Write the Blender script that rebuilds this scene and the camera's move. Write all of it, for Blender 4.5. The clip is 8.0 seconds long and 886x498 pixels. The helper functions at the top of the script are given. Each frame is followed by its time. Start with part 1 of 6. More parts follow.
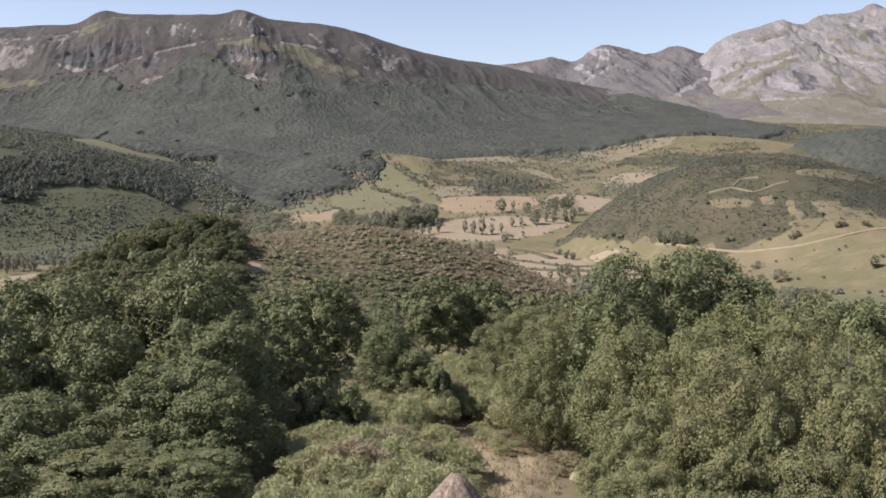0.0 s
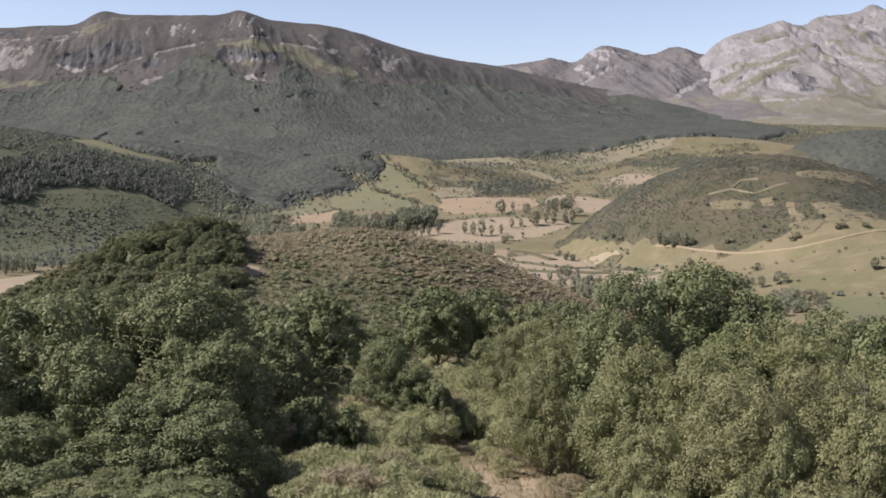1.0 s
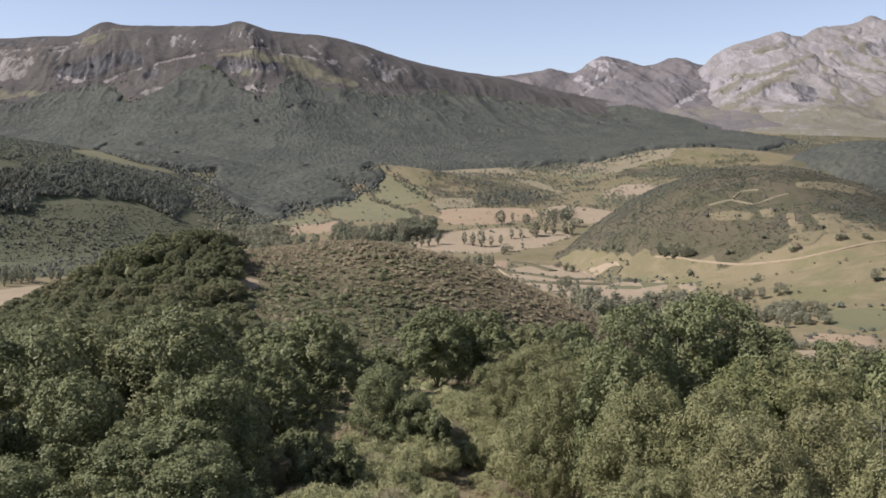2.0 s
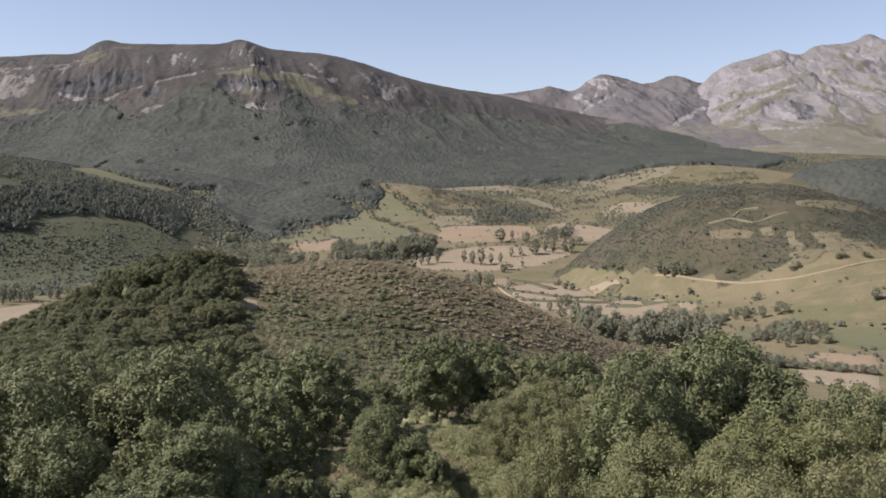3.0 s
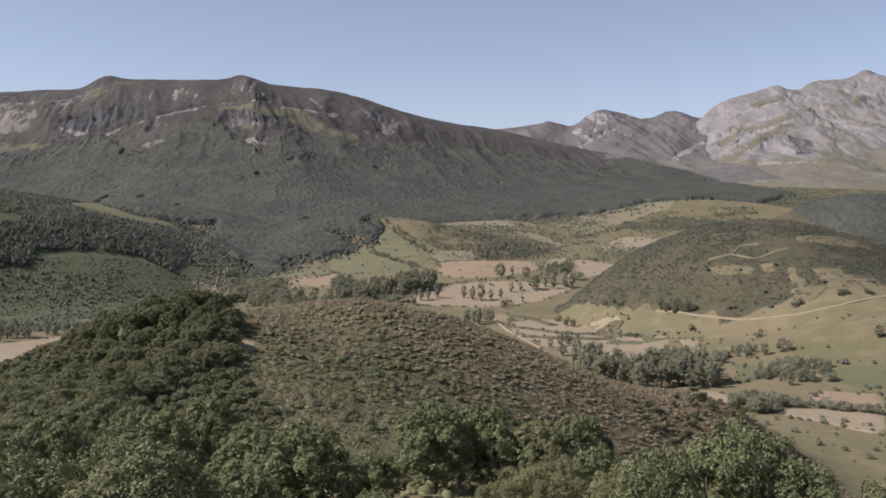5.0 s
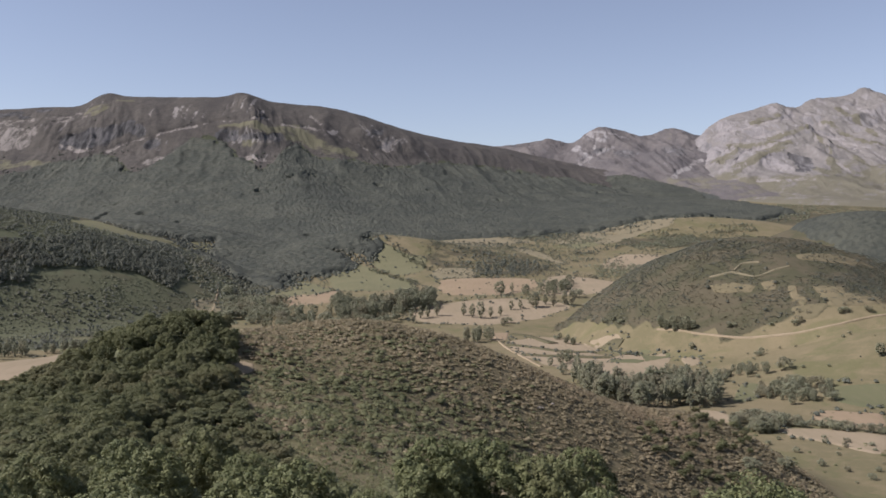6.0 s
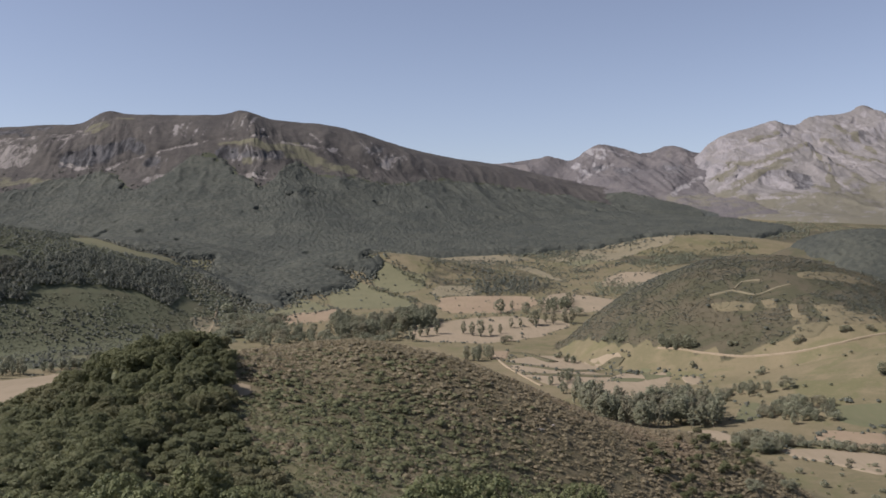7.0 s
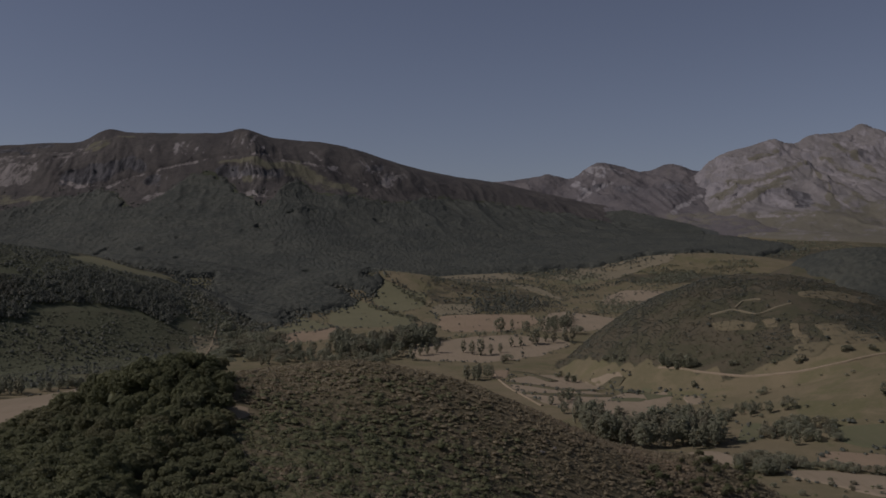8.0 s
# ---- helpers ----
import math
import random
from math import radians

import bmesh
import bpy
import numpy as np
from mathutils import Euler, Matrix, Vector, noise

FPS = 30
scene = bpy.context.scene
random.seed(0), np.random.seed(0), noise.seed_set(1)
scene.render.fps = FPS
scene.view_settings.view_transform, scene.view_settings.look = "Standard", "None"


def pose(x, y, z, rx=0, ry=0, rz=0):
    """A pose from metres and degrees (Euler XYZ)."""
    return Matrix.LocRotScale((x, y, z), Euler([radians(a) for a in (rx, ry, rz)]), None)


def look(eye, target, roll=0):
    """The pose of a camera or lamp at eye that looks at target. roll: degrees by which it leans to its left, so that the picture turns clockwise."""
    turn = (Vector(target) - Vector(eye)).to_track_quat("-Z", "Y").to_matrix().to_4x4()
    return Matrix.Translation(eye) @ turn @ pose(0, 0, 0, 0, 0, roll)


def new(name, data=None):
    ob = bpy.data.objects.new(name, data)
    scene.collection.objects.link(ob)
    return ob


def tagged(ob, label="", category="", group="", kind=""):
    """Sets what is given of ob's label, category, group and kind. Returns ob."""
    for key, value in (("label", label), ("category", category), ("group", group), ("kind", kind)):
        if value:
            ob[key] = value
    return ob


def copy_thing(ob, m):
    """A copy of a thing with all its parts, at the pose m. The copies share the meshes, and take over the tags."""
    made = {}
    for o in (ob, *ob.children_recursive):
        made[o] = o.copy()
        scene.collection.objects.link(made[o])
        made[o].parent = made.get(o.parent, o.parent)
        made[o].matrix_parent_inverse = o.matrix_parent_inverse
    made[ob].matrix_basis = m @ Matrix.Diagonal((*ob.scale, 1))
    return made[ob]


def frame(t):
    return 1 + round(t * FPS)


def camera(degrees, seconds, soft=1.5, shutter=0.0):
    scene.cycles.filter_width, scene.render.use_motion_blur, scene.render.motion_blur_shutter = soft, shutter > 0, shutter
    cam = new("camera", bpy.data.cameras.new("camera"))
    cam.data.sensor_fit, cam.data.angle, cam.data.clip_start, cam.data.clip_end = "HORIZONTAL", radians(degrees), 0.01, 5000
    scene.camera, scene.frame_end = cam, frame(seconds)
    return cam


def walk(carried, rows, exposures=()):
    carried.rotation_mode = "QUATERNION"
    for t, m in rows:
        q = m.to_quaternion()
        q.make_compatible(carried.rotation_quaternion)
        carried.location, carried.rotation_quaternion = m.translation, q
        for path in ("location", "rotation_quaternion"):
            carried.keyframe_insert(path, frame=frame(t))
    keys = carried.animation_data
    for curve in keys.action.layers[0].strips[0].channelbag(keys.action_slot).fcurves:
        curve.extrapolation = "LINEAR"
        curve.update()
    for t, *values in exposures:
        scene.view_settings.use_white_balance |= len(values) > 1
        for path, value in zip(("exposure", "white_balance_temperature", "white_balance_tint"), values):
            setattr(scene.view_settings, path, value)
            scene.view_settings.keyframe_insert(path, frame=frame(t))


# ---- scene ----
cam = camera(51.9, 8.0, soft=1.7)
ROWS = [
    (0.0, 0.000, 0.000, 13.000, 83.500, 0.000, 0.000),
    (0.5, -0.017, 0.628, 13.280, 83.493, -0.025, -0.004),
    (1.0, -0.024, 1.286, 13.602, 83.540, -0.035, -0.021),
    (1.5, -0.018, 1.955, 13.960, 83.763, -0.048, -0.028),
    (3.0, -0.012, 4.166, 15.276, 85.254, -0.065, -0.059),
    (3.5, -0.012, 4.952, 15.769, 85.785, -0.070, -0.061),
    (4.0, -0.016, 5.715, 16.251, 86.316, -0.076, -0.063),
    (4.5, -0.017, 6.475, 16.733, 86.845, -0.076, -0.060),
    (6.0, -0.019, 9.172, 18.219, 88.433, -0.083, -0.088),
    (6.5, -0.035, 10.148, 18.735, 88.957, -0.075, -0.104),
    (7.0, -0.051, 11.138, 19.247, 89.510, -0.080, -0.109),
    (7.5, -0.044, 12.135, 19.754, 90.083, -0.095, -0.103),
    (8.0, -0.028, 13.131, 20.250, 90.629, -0.110, -0.108),
]
EXPOSURE = 0.0
FADE = [(0.0, 0.85), (1.5, 0.8), (3.5, 0.62), (5.0, 0.50), (7.1, 0.36), (7.4, 0.10), (7.7, -0.5), (8.0, -1.2)]
KELVIN, TINT = 6150, 19
walk(cam, [(t, pose(x, y, z, rx, ry, rz)) for t, x, y, z, rx, ry, rz in ROWS],
     [(t, EXPOSURE + e, KELVIN, TINT + 4 * max(0.0, t - 7.1) / 0.9) for t, e in FADE])

# ---- sky and sun: a clear late-summer day, the sun from the left ----
SUN_HEIGHT, SUN_BEARING = 45.0, -99.0    # degrees; bearing from +y, clockwise
world = bpy.data.worlds.new("world")
scene.world = world
world.use_nodes = True
wt = world.node_tree
wt.nodes.clear()
sky = wt.nodes.new("ShaderNodeTexSky")
sky.sky_type = "NISHITA"
sky.sun_disc = False
sky.sun_elevation, sky.sun_rotation = radians(SUN_HEIGHT), radians(SUN_BEARING)
sky.altitude, sky.air_density, sky.dust_density, sky.ozone_density = 1200, 1.0, 0.8, 1.5
back = wt.nodes.new("ShaderNodeBackground")
back.inputs["Strength"].default_value = 0.079
wout = wt.nodes.new("ShaderNodeOutputWorld")
thin = wt.nodes.new("ShaderNodeHueSaturation")    # a slightly milky late-summer sky
thin.inputs["Saturation"].default_value = 0.70
wt.links.new(sky.outputs[0], thin.inputs["Color"])
wt.links.new(thin.outputs[0], back.inputs["Color"])
wt.links.new(back.outputs[0], wout.inputs["Surface"])
sun_data = bpy.data.lights.new("sun", "SUN")
sun_data.energy, sun_data.angle, sun_data.color = 4.5, radians(0.6), (1.0, 0.93, 0.83)
sun = new("sun", sun_data)
_b, _h = radians(SUN_BEARING), radians(SUN_HEIGHT)
sun.matrix_world = look((0, 0, 0), (-math.sin(_b) * math.cos(_h), -math.cos(_b) * math.cos(_h), -math.sin(_h)))

# ---- the lie of the land ----
def lattice(ix, iy, seed):
    """A hash of whole numbers, 0 to 1."""
    h = (ix.astype(np.int64) * 374761393 + iy.astype(np.int64) * 668265263 + seed * 974711) & 0xFFFFFFFF
    h = ((h ^ (h >> 13)) * 1274126177) & 0xFFFFFFFF
    return ((h ^ (h >> 16)) & 0xFFFF) / 65535.0


def vnoise(x, y, seed=0):
    """Smooth noise with a cell of 1, from -1 to 1."""
    ix, iy = np.floor(x), np.floor(y)
    fx, fy = x - ix, y - iy
    fx, fy = fx * fx * fx * (fx * (fx * 6 - 15) + 10), fy * fy * fy * (fy * (fy * 6 - 15) + 10)
    a, b = lattice(ix, iy, seed), lattice(ix + 1, iy, seed)
    c, d = lattice(ix, iy + 1, seed), lattice(ix + 1, iy + 1, seed)
    return 2 * (a + (b - a) * fx + (c - a) * fy + (a - b - c + d) * fx * fy) - 1


def fbm(x, y, cell, octaves=4, seed=0, gain=0.5):
    out, amp, top = 0.0, 1.0, 0.0
    for k in range(octaves):
        out = out + amp * vnoise(x / cell + 17.3 * k, y / cell - 9.1 * k, seed + k)
        top += amp
        amp, cell = amp * gain, cell * 0.5
    return out / top


def ridged(x, y, cell, octaves=5, seed=0, gain=0.55):
    out, amp, top = 0.0, 1.0, 0.0
    for k in range(octaves):
        n = 1 - np.abs(vnoise(x / cell + 7.7 * k, y / cell + 3.1 * k, seed + k))
        out = out + amp * n * n
        top += amp
        amp, cell = amp * gain, cell * 0.5
    return out / top


def smooth(v, lo, hi):
    s = np.clip((v - lo) / (hi - lo), 0, 1)
    return s * s * (3 - 2 * s)


def spline(v, knots):
    """A smooth curve through (v, value) knots: Catmull-Rom with flat ends."""
    k = np.array(knots, float)
    xs, ys = k[:, 0], k[:, 1]
    v = np.clip(np.asarray(v, float), xs[0], xs[-1])
    i = np.clip(np.searchsorted(xs, v, "right") - 1, 0, len(xs) - 2)
    m = np.gradient(ys, xs)
    h = xs[i + 1] - xs[i]
    s = (v - xs[i]) / h
    return (ys[i] * (1 + 2 * s) * (1 - s) ** 2 + m[i] * h * s * (1 - s) ** 2
            + ys[i + 1] * s * s * (3 - 2 * s) + m[i + 1] * h * s * s * (s - 1))


def valley(x, y):
    """The valley floor, level near the poplars and climbing towards the passes."""
    z = spline(y, [(-5000, -60), (-600, -97), (300, -98), (1250, -98), (1650, -66), (2100, -14), (2600, 55), (3200, 105), (5200, 190)])
    z = z + 46 * smooth(x, 180, 420) * smooth(y, 540, 720) * (1 - smooth(y, 745, 900))
    z = z + 42 * np.exp(-((x + 120) / 190) ** 2 - ((y - 1830) / 110) ** 2)
    z = z + 150 * smooth(np.abs(x), 2600, 4800) * (1 - 0.5 * smooth(y, 0, 2000))
    return z + 3.0 * fbm(x, y, 260, 3, 3) * smooth(np.hypot(x, y), 300, 900)


SPUR_TOP = [(-2500, -60), (-900, 20), (-300, 12), (-60, 4), (0, 2.6), (27, 0.4), (38, -1.0), (52, -3.2), (66, -4.2), (80, -5.5),
            (110, -13), (150, -20.5), (190, -25.5), (235, -28.3), (265, -29.3), (285, -28.8), (305, -27), (325, -24.0), (345, -20.8), (362, -20.2),
            (385, -25), (410, -34), (470, -66), (560, -99), (900, -140)]
SPUR_AXIS = [(-2500, 0), (0, -8), (80, -8), (130, -30), (180, -55), (235, -60), (285, -56), (345, -37), (400, -28), (560, 20)]
SPUR_WIDE = [(-500, 140), (0, 130), (120, 150), (220, 150), (290, 134), (340, 142), (400, 140), (560, 125)]


def spur(x, y):
    """The scrub ridge that runs out below the camera, and its wooded knob."""
    top, axis = spline(y, SPUR_TOP), spline(y, SPUR_AXIS)
    s = x - axis
    wide = np.where(s > 0, spline(y, SPUR_WIDE), spline(y, [(80, 150), (200, 205), (400, 205)])) + 40 * smooth(-y, 0, 400)
    floor = -112.0
    z = floor + (top - floor) * np.exp(-np.abs(s / wide) ** 2.0)
    z = z + 12.5 * np.exp(-((x + 90) / 31) ** 2 - ((y - 304) / 29) ** 2)
    z = z + 18 * np.exp(-((x - 122) / 42) ** 2 - ((y - 405) / 46) ** 2)
    far = smooth(np.hypot(x, y), 40, 160)
    return z + 1.6 * fbm(x, y, 55, 3, 11) * far + 0.25 * fbm(x, y, 7, 3, 12)


def hump(x, y, cx, cy, rx, ry, high, power=1.3):
    r2 = ((x - cx) / rx) ** 2 + ((y - cy) / ry) ** 2
    return high * np.clip(1 - r2, 0, 1) ** power


def land(x, y):
    """The height of the ground."""
    x, y = np.asarray(x, float), np.asarray(y, float)
    z = valley(x, y)
    z = z + hump(x, y, 358, 1030, 222, 262, 111, 0.96) + hump(x, y, 688, 1060, 260, 240, 38)
    z = z + hump(x, y, -760, 1400, 460, 480, 128, 1.2) + hump(x, y, -1100, 1100, 600, 500, 60, 1.2)
    z = z + hump(x, y, -720, 1900, 420, 330, 48)
    z = z + hump(x, y, 840, 1750, 280, 300, 92) + hump(x, y, 640, 2250, 300, 160, 28)
    z = z + (4 * fbm(x, y, 120, 3, 21) + 1.2 * fbm(x, y, 30, 3, 22)) * smooth(np.hypot((x - 372) / 245, (y - 1035) / 264), 1.3, 0.6)
    s = spur(x, y)
    k = 6.0
    m = np.clip(0.5 + 0.5 * (s - z) / k, 0, 1)
    return z * (1 - m) + s * m + k * m * (1 - m)


class Range:
    """A mountain side: a sheet from a foot line over a ridge line to a back foot. Lines are rows of (x, y, z)."""

    def __init__(self, foot, ridge, back, drop, profile, rough, seed, gully=90.0, slant=0.25, flute=0.0, cliffs=()):
        self.foot, self.ridge = np.array(foot, float), np.array(ridge, float)
        self.back, self.drop, self.profile, self.rough, self.seed, self.gully, self.slant, self.flute, self.cliffs = back, drop, profile, rough, seed, gully, slant, flute, cliffs

    def line(self, pts, u):
        s = np.linspace(0, 1, len(pts))
        return [spline(u, np.stack([s, pts[:, k]], 1)) for k in range(3)]

    def at(self, u, t):
        """u along the range, t up the slope: 0 foot, 1 ridge, to 1.5 behind it."""
        fx, fy, fz = self.line(self.foot, u)
        rx, ry, rz = self.line(self.ridge, u)
        up = np.clip(t, 0, 1)
        over = np.clip(t - 1, 0, 1)
        x = fx + (rx - fx) * up
        y = fy + (ry - fy) * up + over * 2 * self.back
        z = fz + (rz - fz) * spline(up, self.profile) - over * 2 * self.drop
        w = np.sin(np.pi * np.clip(up, 0, 1)) ** 0.7
        warp = 60 * fbm(x, y, 240, 3, self.seed + 5)
        g = ridged(x + self.slant * y + warp, 0.34 * (y - self.slant * x) + warp, self.gully * 3.0, 6, self.seed)
        calm = 0.35 + 0.65 * smooth(up, 0.35, 0.75)
        z = z + self.rough * w * calm * 2.6 * (g - 0.52) + 0.3 * self.rough * w * fbm(x, y, 120, 4, self.seed + 9)
        z = z + (0.10 + 0.1 * self.slant) * self.rough * fbm(x, y, 38, 4, self.seed + 2) * smooth(up, 0.55, 0.9)
        band = smooth(up, 0.62, 0.70) * smooth(up, 0.93, 0.84)
        cut = sum(np.exp(-((x - cx) / cw) ** 2) for cx, cw in self.cliffs) if self.cliffs else 1.0
        z = z + self.flute * band * cut * (ridged(x + 0.3 * y + 0.4 * warp, 0.25 * y, 60, 5, self.seed + 3) - 0.55)
        edge = smooth(t, 0.0, 0.05)
        g = land(x, y)
        return x, y, np.where(t > 1.05, z, np.maximum(z, g + 2.5) * edge + (g - 14) * (1 - edge))


MASSIF = Range(
    foot=[(-2300, 1900, -30), (-1500, 2000, -30), (-1150, 1980, -25), (-800, 1950, -25), (-330, 1830, -40), (-130, 1900, -30), (30, 2030, -25),
          (250, 2120, -18), (560, 2260, 0), (860, 2400, 25), (1000, 2560, 40)],
    ridge=[(-2260, 3100, 384), (-1811, 3150, 400), (-1543, 3200, 415), (-1366, 3200, 425), (-1275, 3220, 431), (-1187, 3250, 478), (-1086, 3250, 468),
           (-795, 3250, 468), (-705, 3250, 482), (-604, 3300, 457), (-423, 3400, 450), (-304, 3480, 430), (-136, 3600, 387), (44, 3750, 361),
           (239, 3900, 346), (535, 3950, 287), (960, 3700, 186)],
    back=700, drop=330,
    profile=[(0, 0), (0.25, 0.14), (0.5, 0.34), (0.62, 0.47), (0.72, 0.60), (0.80, 0.76), (0.9, 0.90), (1, 1)], rough=15, seed=31, flute=14, cliffs=[(-1060, 150), (-880, 60), (-570, 90), (-180, 70)])
FAR_PEAKS = Range(
    foot=[(-50, 3600, 130), (150, 3500, 120), (700, 3200, 110), (1100, 3050, 110), (1500, 2950, 105)],
    ridge=[(-3, 4250, 364), (260, 4250, 380), (391, 4250, 394), (497, 4250, 415), (602, 4250, 397), (668, 4250, 439), (733, 4250, 468), (799, 4250, 465),
           (931, 4250, 429), (996, 4250, 445), (1075, 4250, 468), (1141, 4250, 450), (1207, 4250, 429), (1497, 4250, 409)],
    back=500, drop=320,
    profile=[(0, 0), (0.3, 0.2), (0.6, 0.5), (0.85, 0.84), (1, 1)], rough=46, seed=47, slant=0.4)
RIGHT_PEAK = Range(
    foot=[(960, 3150, 105), (1150, 2850, 92), (1500, 2650, 85), (2000, 2550, 90), (2600, 2400, 90)],
    ridge=[(1050, 4050, 315), (1150, 4050, 420), (1202, 4040, 464), (1241, 4020, 487), (1334, 4000, 514), (1445, 4000, 549), (1532, 4000, 527),
           (1631, 4000, 567), (1779, 4000, 587), (1846, 4000, 614), (1938, 3980, 572), (2097, 3900, 510), (2632, 3800, 463)],
    back=600, drop=420,
    profile=[(0, 0), (0.2, 0.08), (0.45, 0.34), (0.7, 0.66), (1, 1)], rough=46, seed=61, gully=80, slant=0.7, flute=16)

# ---- materials ----
class Mat:
    """A small builder for node materials."""

    def __init__(self, name):
        self.m = bpy.data.materials.new(name)
        self.m.use_nodes = True
        self.t = self.m.node_tree
        self.t.nodes.clear()
        self.out = self.node("ShaderNodeOutputMaterial")
        self.geo = self.node("ShaderNodeNewGeometry")

    def node(self, kind, **sockets):
        n = self.t.nodes.new(kind)
        for k, v in sockets.items():
            self.put(n, k.replace("_", " "), v)
        return n

    def put(self, n, key, v):
        if isinstance(v, bpy.types.NodeSocket):
            self.t.links.new(v, n.inputs[key])
        else:
            n.inputs[key].default_value = v

    def noise(self, scale, detail=4.0, rough=0.55, at=None, stretch=None, distort=0.0):
        n = self.node("ShaderNodeTexNoise", Scale=scale, Detail=detail, Roughness=rough, Distortion=distort)
        place = at or self.geo.outputs["Position"]
        if stretch:
            mp = self.node("ShaderNodeMapping", Vector=place)
            mp.inputs["Scale"].default_value = stretch
            place = mp.outputs[0]
        self.put(n, "Vector", place)
        return n.outputs["Fac"]

    def ramp(self, fac, lo, hi):
        n = self.node("ShaderNodeMapRange")
        n.interpolation_type = "SMOOTHSTEP"
        self.put(n, "Value", fac)
        self.put(n, "From Min", lo)
        self.put(n, "From Max", hi)
        return n.outputs["Result"]

    def math(self, op, a, b=0.0):
        n = self.node("ShaderNodeMath")
        n.operation = op
        self.put(n, 0, a)
        self.put(n, 1, b)
        return n.outputs[0]

    def mix(self, fac, a, b, blend="MIX"):
        n = self.node("ShaderNodeMix")
        n.data_type, n.blend_type = "RGBA", blend
        for key, v in ((0, fac), (6, a), (7, b)):
            if isinstance(v, bpy.types.NodeSocket):
                self.t.links.new(v, n.inputs[key])
            else:
                n.inputs[key].default_value = (*v, 1.0) if isinstance(v, tuple) and len(v) == 3 else v
        return n.outputs[2]

    def attr(self, name):
        n = self.node("ShaderNodeAttribute")
        n.attribute_name = name
        return n.outputs["Fac"]

    def steep(self):
        n = self.node("ShaderNodeSeparateXYZ")
        self.put(n, 0, self.geo.outputs["Normal"])
        return n.outputs["Z"]

    def bump(self, height, strength=0.5, distance=0.1):
        return self.node("ShaderNodeBump", Height=height, Strength=strength, Distance=distance).outputs[0]

    def finish(self, color, rough=0.9, normal=None, spec=0.2, leaf=0.0):
        p = self.node("ShaderNodeBsdfPrincipled", Base_Color=color if not isinstance(color, tuple) else (*color, 1.0), Roughness=rough)
        p.inputs["Specular IOR Level"].default_value = spec
        if normal:
            self.put(p, "Normal", normal)
        shader = p.outputs[0]
        if leaf:
            tr = self.node("ShaderNodeBsdfTranslucent")
            self.put(tr, "Color", color)
            mx = self.node("ShaderNodeMixShader", Fac=leaf)
            self.t.links.new(shader, mx.inputs[1])
            self.t.links.new(tr.outputs[0], mx.inputs[2])
            shader = mx.outputs[0]
        self.t.links.new(shader, self.out.inputs["Surface"])
        return self.m


def leaf_material(name, dark, light, dry, dry_share=0.12, patch=0.35, patch_scale=0.6, translucent=0.25, single=0.45, lo=0.25, hi=0.72, yellowing=0.7):
    """Foliage: each leaf cluster varies, each plant varies, with some yellowing sprays."""
    m = Mat(name)
    info = m.node("ShaderNodeObjectInfo").outputs["Random"]
    isl = m.geo.outputs["Random Per Island"]
    n = m.noise(patch_scale, 3)
    f = m.math("ADD", m.math("MULTIPLY", isl, single), m.math("MULTIPLY", n, 1.0 - single))
    c = m.mix(m.ramp(f, lo, hi), dark, light)
    d = m.math("ADD", m.math("MULTIPLY", info, patch), m.math("MULTIPLY", m.noise(patch_scale * 0.35, 2), 1.0 - patch))
    c = m.mix(m.math("MULTIPLY", m.ramp(d, 0.52, 0.75), yellowing), c, dry)
    c = m.mix(m.math("MULTIPLY", m.ramp(isl, 1.0 - dry_share, 1.0), 0.6), c, dry)
    return m.finish(c, 0.62, None, 0.25, translucent)


def bark_material(name, a, b):
    m = Mat(name)
    n = m.noise(7, 5, 0.65, stretch=(1, 1, 0.25))
    return m.finish(m.mix(m.ramp(n, 0.3, 0.7), a, b), 0.95, m.bump(n, 0.8, 0.03))


